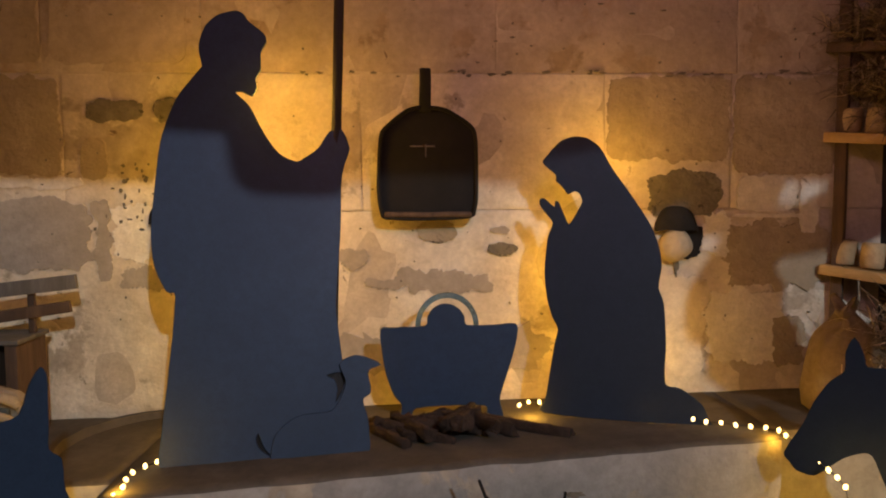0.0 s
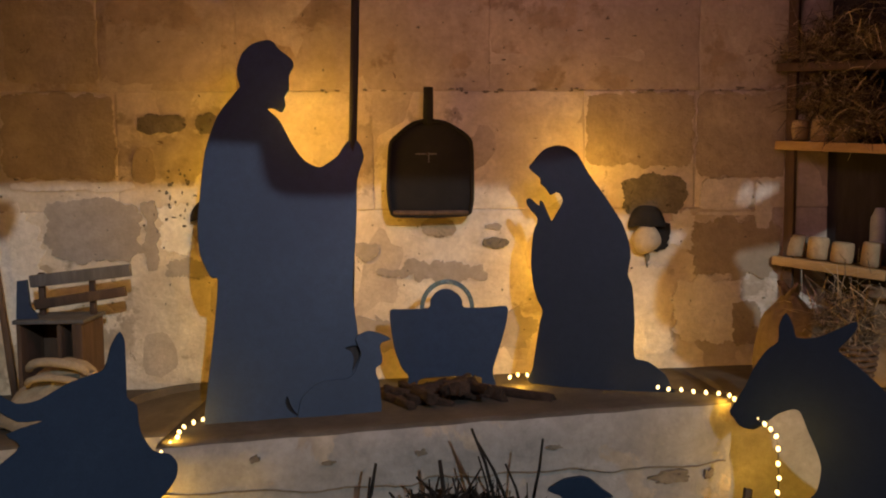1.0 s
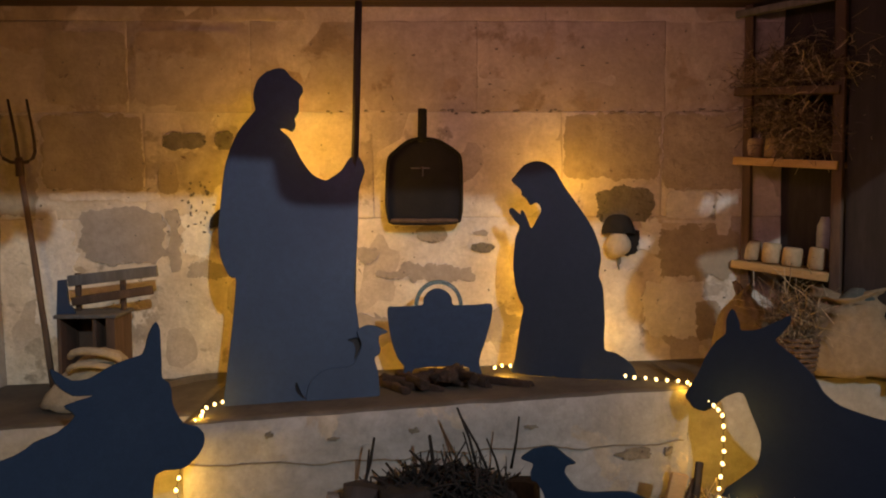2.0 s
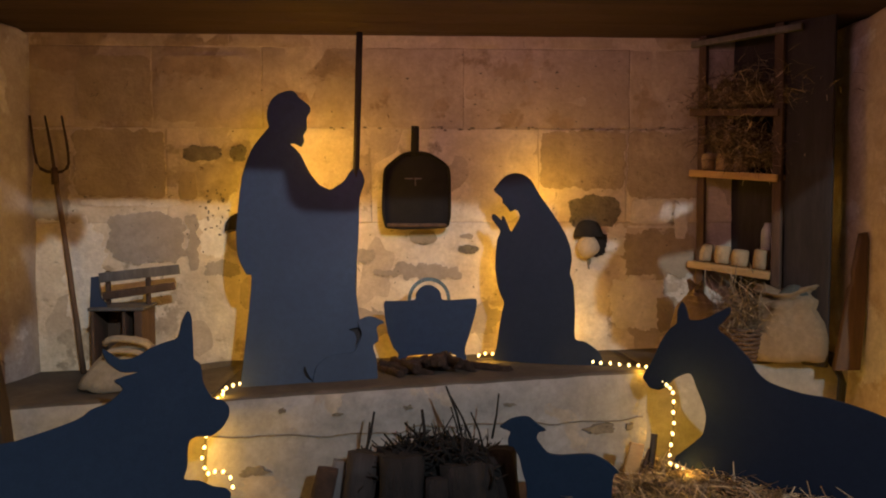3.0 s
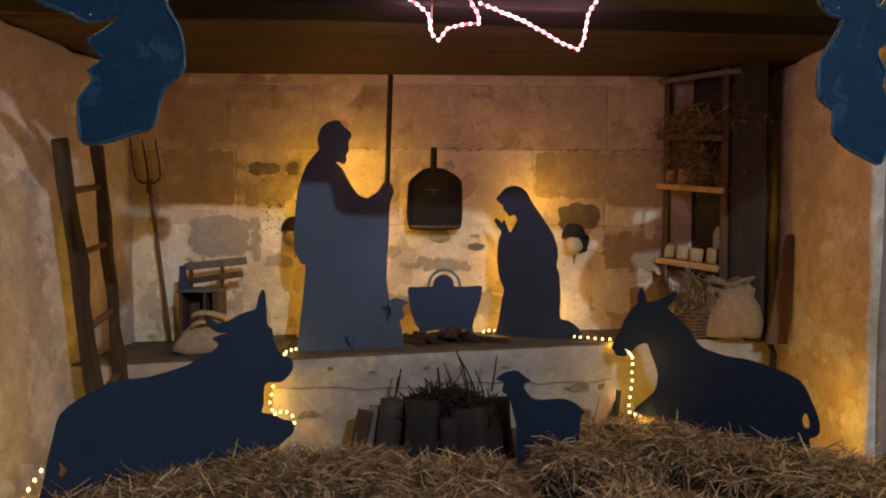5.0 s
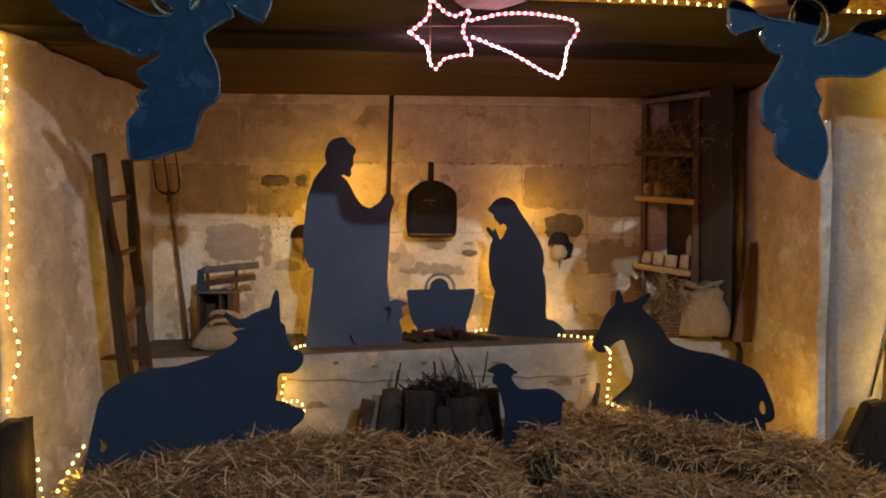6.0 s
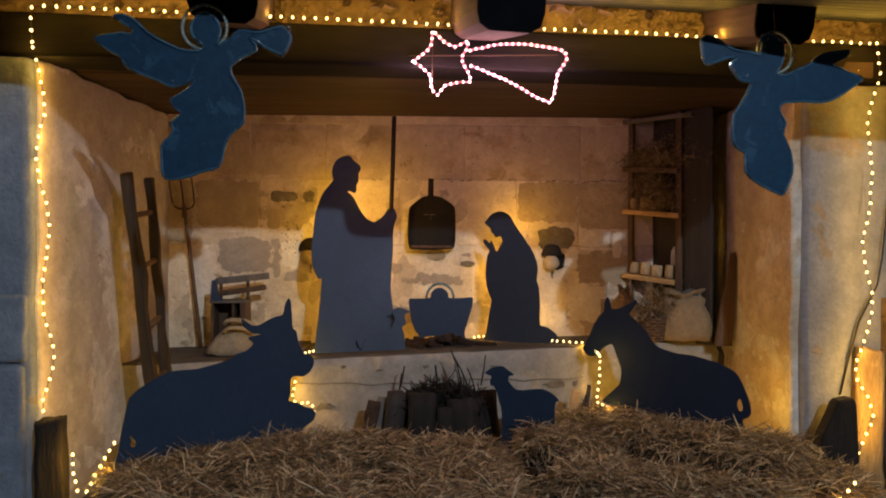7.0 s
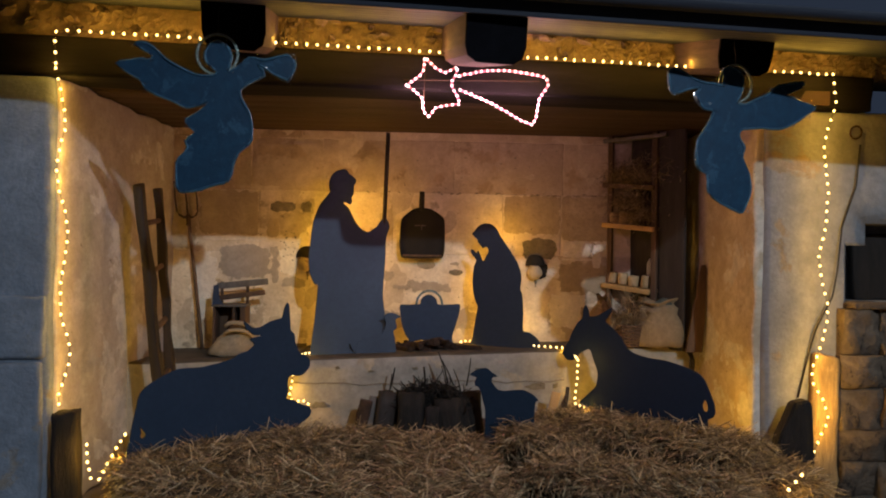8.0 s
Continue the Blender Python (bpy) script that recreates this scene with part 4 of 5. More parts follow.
L0, R0 = -2.27, 2.92
light_string([(-2.270, 1.137, 0.717), (-2.275, 1.137, 0.793), (-2.234, 1.137, 0.901), (-2.205, 1.137, 1.027), (-2.214, 1.137, 1.135), (-2.243, 1.137, 1.213), (-2.270, 1.137, 1.314), (-2.273, 1.137, 1.493), (-2.248, 1.137, 1.674),
              (-2.233, 1.137, 1.818), (-2.249, 1.137, 1.943), (-2.297, 1.137, 2.086), (-2.310, 1.137, 2.212), (-2.288, 1.137, 2.357), (-2.261, 1.137, 2.465), (-2.267, 1.137, 2.591), (-2.294, 1.137, 2.716), (-2.321, 1.137, 2.842),
              (-2.27, front(L0) - 0.06, 2.84), (-2.26, front(L0) - 0.10, 3.045), (-2.19, front(L0) - 0.10, 3.055), (R0, front(R0) - 0.10, 3.025),
              (2.929, 1.428, 3.037), (2.952, 1.428, 2.817), (2.885, 1.428, 2.614), (2.870, 1.428, 2.506), (2.900, 1.428, 2.193), (2.891, 1.428, 1.953), (2.836, 1.428, 1.751), (2.868, 1.428, 1.551),
              (2.905, 1.418, 1.392), (2.902, 1.418, 1.272), (2.848, 1.418, 1.064), (2.793, 1.418, 0.932), (2.810, 1.418, 0.824), (2.886, 1.418, 0.713), (2.921, 1.418, 0.573), (2.857, 1.418, 0.453), (2.809, 1.418, 0.329)],
             0.066, "amber fairy lights framing the whole opening", 0.006, 3, 1.6)
light_string([(-2.0, 0.93, 0.52), (-1.985, 0.91, 0.42), (-1.96, 0.90, 0.33), (-1.91, 0.90, 0.315), (-1.88, 0.92, 0.38), (-1.83, 0.96, 0.50), (-1.80, 1.02, 0.57)], 0.05,
             "amber fairy lights lying over the straw by the wooden post", 0.006, 5, 4.5, 2)
light_string([(-0.45, 2.62, bench_z(-0.4) + 0.02), (-0.80, 2.52, bench_z(-0.8) + 0.02), (-0.93, 2.30, bench_z(-0.9) + 0.015), (-0.913, 2.200, 0.867), (-0.957, 2.160, 0.845), (-0.964, 2.080, 0.661), (-0.970, 2.060, 0.603), (-0.952, 2.040, 0.545), (-0.918, 2.000, 0.541), (-0.870, 1.980, 0.571), (-0.819, 1.950, 0.558), (-0.789, 1.920, 0.529), (-0.787, 1.900, 0.491)], 0.05,
             "amber fairy lights over the corner of the platform", 0.015, 9, 2.2, 3)
light_string([(0.40, 2.80, bench_z(0.4) + 0.03), (0.46, 2.83, bench_z(0.5) + 0.03), (0.90, 2.72, bench_z(0.9) + 0.02), (1.06, 2.56, bench_z(1.0) + 0.015), (1.28, 2.47, bench_z(1.3) + 0.01), (1.286, 2.068, 0.900), (1.276, 2.028, 0.821), (1.262, 2.008, 0.693), (1.249, 2.008, 0.566), (1.5, 2.15, 0.42), (1.9, 1.75, 0.45), (2.06, 1.60, 0.52)], 0.05,
             "amber fairy lights along the platform edge and down behind the donkey", 0.015, 9, 1.25, 4, 1)
light_string([(2.135, 0.360, 0.520), (2.043, 0.330, 0.455), (2.019, 0.320, 0.400)], 0.06,
             "last amber bulbs trailing over the end of the straw", 0.004, 2, 1.6, 7, 1)
# the same strings lie bunched behind the large boards
for p, w in (((-0.70, 2.66, 1.00), 2.2), ((-0.82, 2.66, 1.85), 5.0), ((-0.50, 2.66, 2.12), 5.4), ((-0.40, 2.66, 1.60), 2.2), ((0.10, 2.84, 0.93), 1.0), ((0.62, 2.84, 1.12), 1.0), ((0.60, 2.84, 1.45), 2.2), ((0.80, 2.76, 1.90), 3.4), ((0.95, 2.78, 1.05), 1.6),
             ((2.10, 1.66, 0.62), 3.8), ((1.75, 2.05, 0.55), 2.6), ((1.36, 2.30, 0.60), 1.5), ((-1.06, 2.02, 0.60), 4.6)):
    lamp("amber_light", "POINT", p, w, AMBER, 0.05)


def comet():
    thing = empty("comet_star", pose(0, 0, 0))
    y = 1.235
    star = [(-15, 281), (-8, 286), (-4, 290), (-3, 300), (5, 292), (11, 290), (19, 294), (18, 289), (15, 284), (15, 281), (18, 276), (21, 269), (10, 268), (4, 266), (0, 260), (-4, 264), (-4, 272), (-9, 277)]
    tail = [(20, 288), (35, 291.5), (50, 292.5), (65, 291), (78, 288.5), (80, 284), (74, 274), (72, 262), (70, 256), (62, 259), (50, 266), (40, 271), (28, 276), (19, 279)]
    pm = bmesh.new()
    bmesh.ops.create_icosphere(pm, subdivisions=1, radius=0.0098)
    me = bpy.data.meshes.new("bulb")
    pm.to_mesh(me)
    pm.free()
    me.materials.append(PINKBULB)
    for pts, closed in ((star, True), (tail, False)):
        ring = [Vector((px / 100 + 0.055, y, pz / 100 + 0.02)) for px, pz in pts]
        if closed:
            ring.append(ring[0])
        spots = along(ring, 0.038)
        part("rope", tube(spots, 0.006, 6), PINKROPE, thing, "glowing pink plastic light rope")
        for p in spots:
            share("bulb", me, thing, pose(*p))
    # light frame of wire that carries the rope, held to the lintel
    bm = bmesh.new()
    tube([(-0.12, y + 0.012, 2.865), (0.80, y + 0.03, 2.885)], 0.004, 5, bm=bm)
    tube([(0.02, y + 0.012, 2.66), (0.03, y + 0.012, 3.0)], 0.004, 5, bm=bm)
    part("wire_frame", bm, IRON, thing, "dark wire frame")
    for px in (0.0, 0.4, 0.72):
        lamp("pink_light", "POINT", (px, y - 0.06, 2.70), 10.0, PINK, 0.05)
    return tagged(thing, "shooting star of pinkish white rope lights on the lintel", "light star")


comet()


# ---- straw ----
def blades(name, count, place, seed, length=(0.05, 0.19), width=0.0021):
    """Loose straw: bent two-piece ribbons, laid by place(rng) which gives a point, a heading, a rise and a spread."""
    rng = random.Random(seed)
    verts, faces = [], []
    for _ in range(count):
        p, head, rise = place(rng)
        ln = rng.uniform(*length)
        d = Vector((math.cos(head) * math.cos(rise), math.sin(head) * math.cos(rise), math.sin(rise)))
        side = d.cross(Vector((rng.uniform(-1, 1), rng.uniform(-1, 1), 1.2))).normalized() * width * rng.uniform(0.7, 1.5)
        bend = Vector((0, 0, -rng.uniform(0.0, 0.22) * ln)) + side * rng.uniform(-4, 4)
        a, b, c = p, p + d * ln * 0.5, p + d * ln + bend
        k = len(verts)
        verts += [a - side, a + side, b + side, b - side, c + side * 0.7, c - side * 0.7]
        faces += [(k, k + 1, k + 2, k + 3), (k + 3, k + 2, k + 4, k + 5)]
    me = bpy.data.meshes.new(name)
    me.from_pydata(verts, [], faces)
    me.materials.append(STRAW_LOOSE)
    return me


def straw_material():
    m, n, l, bsdf = nodes_of("loose_straw")
    rnd = n.new("ShaderNodeNewGeometry").outputs["Random Per Island"]
    r = n.new("ShaderNodeValToRGB")
    r.color_ramp.elements[0].color = (0.05, 0.03, 0.016, 1)
    r.color_ramp.elements[1].color = (0.56, 0.42, 0.245, 1)
    e = r.color_ramp.elements.new(0.55)
    e.color = (0.19, 0.122, 0.06, 1)
    l.new(rnd, r.inputs[0])
    l.new(r.outputs[0], bsdf.inputs["Base Color"])
    bsdf.inputs["Roughness"].default_value = 0.55
    return m


STRAW_LOOSE = straw_material()


def bale(x, y, yaw, sx, sy, sz, count, seed, label, tilt=0.0, z0=0.0):
    thing = empty("straw_bale", pose(x, y, z0, 0, tilt, yaw))
    bm = bmesh.new()
    bmesh.ops.create_cube(bm, size=1)
    bmesh.ops.scale(bm, vec=(sx, sy, sz), verts=bm.verts)
    bmesh.ops.bevel(bm, geom=bm.edges[:], offset=0.10, segments=3, affect="EDGES")
    bmesh.ops.subdivide_edges(bm, edges=[e for e in bm.edges if e.calc_length() > 0.2], cuts=9, use_grid_fill=True)
    for v in bm.verts:
        v.co += 0.035 * noise.noise_vector(v.co * 4 + Vector((seed, 0, 0))) + 0.012 * noise.noise_vector(v.co * 17)
        v.co.z += sz / 2
    for f in bm.faces:
        f.smooth = True
    part("body", bm, STRAWBODY, thing, "densely packed straw, darkened as the shade between stalks")

    def top(rng):
        u, v = rng.uniform(-0.5, 0.5), rng.uniform(-0.5, 0.5)
        p = Vector((u * sx, v * sy, sz - 0.02 + 0.03 * noise.noise((u * sx * 4 + seed, v * sy * 4, 0)) - 1.3 * sx * max(0, abs(u) - 0.5 + 0.07 / sx) - 0.9 * sy * max(0, abs(v) - 0.5 + 0.07 / sy)))
        return p + Vector((0, 0, rng.uniform(-0.005, 0.035))), rng.uniform(0, 2 * math.pi), rng.gauss(0.05, 0.28)

    def sides(rng):
        s = rng.choice((0, 1, 2, 3))
        t, h = rng.uniform(-0.5, 0.5), rng.uniform(0.25, 1.0) * sz
        if s < 2:
            p = Vector((t * sx, (-0.5 if s else 0.5) * sy, h))
            hd = (-math.pi / 2 if s else math.pi / 2) + rng.gauss(0, 0.9)
        else:
            p = Vector(((-0.5 if s == 2 else 0.5) * sx, t * sy, h))
            hd = (math.pi if s == 2 else 0) + rng.gauss(0, 0.9)
        return p, hd, rng.gauss(-0.2, 0.5)
    ob = new("loose_straw", blades("loose_straw", count, top, seed))
    ob.parent = thing
    tagged(ob, "loose straw stalks on top", kind="stuff")
    ob = new("side_straw", blades("side_straw", count // 2, sides, seed + 50, (0.04, 0.12)))
    ob.parent = thing
    tagged(ob, "stalks sticking out of the sides", kind="stuff")
    return tagged(thing, label, "straw bale", "straw bales in front of the crib")


bale(-1.13, 1.04, 37, 1.25, 0.60, 0.46, 9000, 1, "loose straw bale under the lying ox")
bale(-0.90, 0.46, 5, 1.18, 0.75, 0.44, 9000, 2, "flattened straw bale with stalks spilling over")
bale(-0.55, 1.35, 20, 0.85, 0.50, 0.44, 5000, 6, "straw bale in front of the whitewashed platform")
bale(0.16, 0.64, 3, 0.64, 1.66, 0.46, 10000, 3, "straw bale set end-on before the firewood")
bale(1.62, 1.52, -42, 1.55, 0.62, 0.50, 9000, 4, "dark straw bale under the lying donkey", 0)
bale(1.28, 0.62, -38, 1.20, 0.56, 0.44, 9500, 5, "loose straw bale at the lane side")
bale(0.95, 1.62, -10, 0.60, 0.55, 0.46, 4000, 7, "small straw bale behind the sheep")
bale(2.15, 0.75, -20, 0.5, 0.7, 0.42, 5000, 8, "straw bale against the jamb")


# ---- firewood and charred logs ----
def split_log(ln, r, mat_, seed, name="log"):
    bm = bmesh.new()
    sides, steps = 9, 7
    rings = []
    for k in range(steps):
        z = ln * k / (steps - 1)
        ring = []
        for i in range(sides):
            a = 2 * math.pi * i / sides
            rr = r * (1 + 0.22 * noise.noise((math.cos(a) * 1.5 + seed * 3.7, math.sin(a) * 1.5, z * 5)))
            x, y = rr * math.cos(a), rr * math.sin(a)
            y = max(y, -r * 0.45)
            ring.append(bm.verts.new((x, y, z + (0.02 * noise.noise((a, seed, 0)) if k in (0, steps - 1) else 0))))
        rings.append(ring)
    for a, b in zip(rings, rings[1:]):
        for i in range(sides):
            bm.faces.new((a[i], a[(i + 1) % sides], b[(i + 1) % sides], b[i]))
    bm.faces.new(rings[0][::-1])
    bm.faces.new(rings[-1])
    for f in bm.faces:
        f.smooth = len(f.verts) == 4
    return part(name, bm, mat_)


for i, (x, y, ln, r, lean, side, mat_) in enumerate((
        (-0.50, 1.90, 0.585, 0.050, -6, 13, BARK), (-0.415, 1.93, 0.60, 0.04, -8, 10, GREYWOOD), (-0.29, 1.89, 0.65, 0.080, -8, 8, DARKWOOD), (0.50, 1.96, 0.64, 0.07, -5, -6, CHAR), (-0.05, 1.86, 0.64, 0.105, -6, 1, CHAR), (0.13, 1.84, 0.54, 0.055, -6, 0, CHAR),
        (0.28, 1.86, 0.60, 0.10, -7, -3, CHAR), (0.45, 1.90, 0.60, 0.075, -6, -13, CHAR), (0.10, 2.03, 0.62, 0.09, -4, 2, CHAR), (-0.12, 2.02, 0.62, 0.08, -4, 4, CHAR), (0.36, 2.02, 0.62, 0.085, -4, -6, CHAR))):
    lg = split_log(ln, r, mat_, i)
    lg.matrix_world = pose(x, y, 0.01, lean, side, 0) @ pose(0, 0, 0, 0, 0, (i % 3 - 1) * 12)
    tagged(lg, "split log standing on end, dark and charred" if mat_ is CHAR else "split log standing on end with pale torn wood", "log", "upright logs before the platform")


def twigs():
    rng = random.Random(11)
    bm = bmesh.new()
    # a matted mound of short charred twigs, then finer ends that stick out of it
    for k in range(900):
        x, y = rng.uniform(-0.20, 0.40), rng.gauss(2.04, 0.045)
        ln = rng.uniform(0.06, 0.17)
        crest = 0.71 - 1.3 * (x - 0.13) ** 2 + 0.03 * noise.noise((x * 11, 1, 0))
        z = rng.uniform(0.52, crest - 0.03)
        d = Vector((rng.gauss(0, 0.8), rng.gauss(-0.1, 0.4), rng.gauss(0.25, 0.5))).normalized()
        p = Vector((x, y, z)) - d * ln * 0.4
        tube([p, p + d * ln * 0.5, p + d * ln + 0.02 * Vector((rng.gauss(0, 1), 0, rng.gauss(0, 1)))], rng.uniform(0.004, 0.010), 4, 0.5, bm=bm)
    for k in range(70):
        x, y = rng.uniform(-0.20, 0.46), rng.gauss(2.04, 0.03)
        ln = rng.uniform(0.04, 0.11)
        d = Vector((rng.gauss(0, 0.35), rng.gauss(-0.1, 0.2), 1)).normalized()
        p = Vector((x, y, 0.67 - 1.2 * (x - 0.13) ** 2))
        tube([p, p + d * ln * 0.5, p + d * ln + 0.015 * Vector((rng.gauss(0, 1), 0, 0))], rng.uniform(0.002, 0.004), 4, 0.5, bm=bm)
    for x, z, dx, h, r in ((-0.21, 0.60, 0.05, 0.22, 0.008), (-0.22, 0.56, 0.04, 0.21, 0.006), (0.11, 0.64, 0.10, 0.16, 0.005), (0.25, 0.64, -0.05, 0.20, 0.005), (0.36, 0.62, -0.06, 0.19, 0.006), (0.075, 0.62, -0.01, 0.21, 0.010), (0.26, 0.68, -0.08, 0.26, 0.007), (0.30, 0.68, -0.10, 0.21, 0.007), (0.40, 0.68, 0.03, 0.22, 0.006)):
        tube([(x, 2.06, z), (x + dx * 0.5 + 0.006, 2.05, z + h * 0.5), (x + dx, 2.04, z + h)], r, 6, 0.7, 0.004, bm=bm)
    ob = part("brushwood", bm, TWIGSHADE)
    tagged(ob, "tangle of thin black twigs heaped on the logs", "brushwood", kind="stuff")


twigs()
frng = random.Random(8)
for i in range(19):
    r, ln = frng.uniform(0.018, 0.036), frng.uniform(0.12, 0.27)
    layer = i // 8
    x, y = 0.09 + frng.uniform(-0.24, 0.22) * (1 - 0.2 * layer), frng.uniform(2.53, 2.66)
    lg = split_log(ln, r, BARK, 20 + i, "firewood")
    for v in lg.data.vertices:
        v.co += r * 0.75 * noise.noise_vector(v.co * 30 + Vector((i * 3.0, 0, 0)))
    lg.matrix_world = pose(x, y, bench_z(x) + r * 0.7 + layer * 0.024, 0, 0, frng.uniform(-60, 60)) @ pose(-ln / 2, 0, 0, 0, 90 + frng.uniform(-3, 3), 0)
    tagged(lg, "short rough-barked stick of firewood at the cradle's feet", "firewood", "firewood under the cradle")
lg = split_log(0.36, 0.022, BARK, 90, "firewood")
lg.matrix_world = pose(0.40, 2.60, bench_z(0.40) + 0.016, 0, 0, -34) @ pose(-0.18, 0, 0, 0, 90, 0)
tagged(lg, "thin crooked stick of firewood lying aside", "firewood", "firewood under the cradle")
for x, y, z, tx, ty, w, ln, mat_ in ((1.18, 2.13, 0.36, 4, 8, 0.03, 0.30, DARKWOOD), (1.06, 2.10, 0.36, 4, 14, 0.07, 0.27, PINE), (1.11, 2.15, 0.34, 3, 22, 0.02, 0.26, OLDWOOD)):
    st = part("stick", box(w, 0.02, ln, 0.004, (0, 0, ln / 2), 0.004, 2, x), mat_)
    st.matrix_world = pose(x, y, z, -tx, ty, 0)
    tagged(st, "broken piece of board stuck upright in the straw", "stick", "sticks by the platform")


# ---- things along the walls ----
def baker_scoop():
    """A blackened wooden scoop on the wall: flat blade with raised sides and lip, and a short handle."""
    thing = empty("wooden_scoop", pose(0.064, 2.932, 1.674))
    shape = [(0.3, 44), (6, 43), (13, 39), (17, 35.4), (18.2, 30), (18.4, 9), (17.6, 3), (15.6, 0), (0, -0.8), (-18, -0.4), (-20.6, 3), (-21.6, 12), (-21, 26), (-20, 34), (-15, 39), (-10, 42.6), (-5.2, 44)]
    loop = smooth_loop(shape, 4)
    blade = new("blade", sawn("blade", [loop], 0.03, PEELWOOD, None, 0.005))
    blade.parent = thing
    inner = [Vector((p.x * 0.97, 0.215 + (p.y - 0.215) * 0.972)) for p in loop]
    rim = new("rim", sawn("rim", [loop, inner], 0.024, PEELWOOD, None, 0.004))
    rim.parent = thing
    rim.location = (0, -0.026, 0)
    part("lip", box(0.35, 0.02, 0.022, 0.008, (-0.015, -0.036, 0.012), 0.004, 3), OLDWOOD, thing, "worn brown lower lip")
    part("handle", tube(line((-0.025, -0.02, 0.42), (-0.022, -0.02, 0.59), 5), 0.024, 10, 0.95, 0.002), PEELWOOD, thing)
    part("nail", tube([(-0.03, -0.035, 0.285), (-0.03, -0.05, 0.285)], 0.006, 8), IRON, thing)
    part("scratch_bar", box(0.10, 0.004, 0.006, 0.001, (-0.035, -0.018, 0.285)), GREYWOOD, thing, "pale scratched cross mark")
    part("scratch_bar", box(0.005, 0.004, 0.05, 0.001, (-0.022, -0.018, 0.268)), GREYWOOD, thing, "pale scratched cross mark")
    tagged(thing, "blackened wooden scoop hanging on the wall by its handle", "scoop")


def ladder():
    thing = empty("ladder", pose(0, 0, 0))
    a0, a1 = Vector((-1.665, 1.48, 0.0)), Vector((-1.919, 1.46, 2.15))
    b0, b1 = Vector((-1.81, 2.02, 0.0)), Vector((-1.98, 1.995, 2.18))
    for k, (p, q) in enumerate(((a0, a1), (b0, b1))):
        bm = box(0.10, 0.06, (q - p).length, 0.014, (0, 0, (q - p).length / 2), 0.028, 9, k)
        bmesh.ops.transform(bm, matrix=Matrix.Translation(p) @ (q - p).to_track_quat("Z", "Y").to_matrix().to_4x4(), verts=bm.verts)
        part("rail", bm, LADDERWOOD, thing)
    for t in (0.18, 0.36, 0.535, 0.72, 0.875):
        part("rung", tube(line(a0.lerp(a1, t), b0.lerp(b1, t + 0.01), 3), 0.02, 8, 1, 0.006), OLDWOOD, thing)
    tagged(thing, "rough old wooden ladder leaning on the side wall", "ladder")


def pitchfork():
    thing = empty("pitchfork", pose(0, 0, 0))
    head = Vector((-2.04, 2.93, 1.985))
    part("shaft", tube(line((-1.88, 2.88, bench_z(-1.88)), head + Vector((0, 0, 0.04)), 8), 0.017, 8, 0.85, 0.006), OLDWOOD, thing, "long worn wooden shaft")
    part("socket", tube(line(head + Vector((0.004, 0, -0.06)), head + Vector((0, 0, 0.035)), 3), 0.022, 8, 0.9), IRON, thing, "iron socket")
    for side in (-1, 1):
        pts = [head + Vector((side * w, 0.0, h)) + Vector((-0.012 * h / 0.1, 0, 0)) for w, h in ((0.0, 0.012), (0.042, 0.014), (0.074, 0.032), (0.091, 0.065), (0.095, 0.12), (0.095, 0.20), (0.090, 0.335))]
        part("tine", tube(pts, 0.0105, 7, 0.6), IRON, thing, "dark iron tine")
    part("tine", tube([head + Vector((0, 0, 0.02)), head + Vector((-0.015, 0, 0.15)), head + Vector((-0.045, 0, 0.335))], 0.0105, 7, 0.6), IRON, thing, "dark iron tine")
    tagged(thing, "three-tined iron pitchfork standing against the corner", "pitchfork")


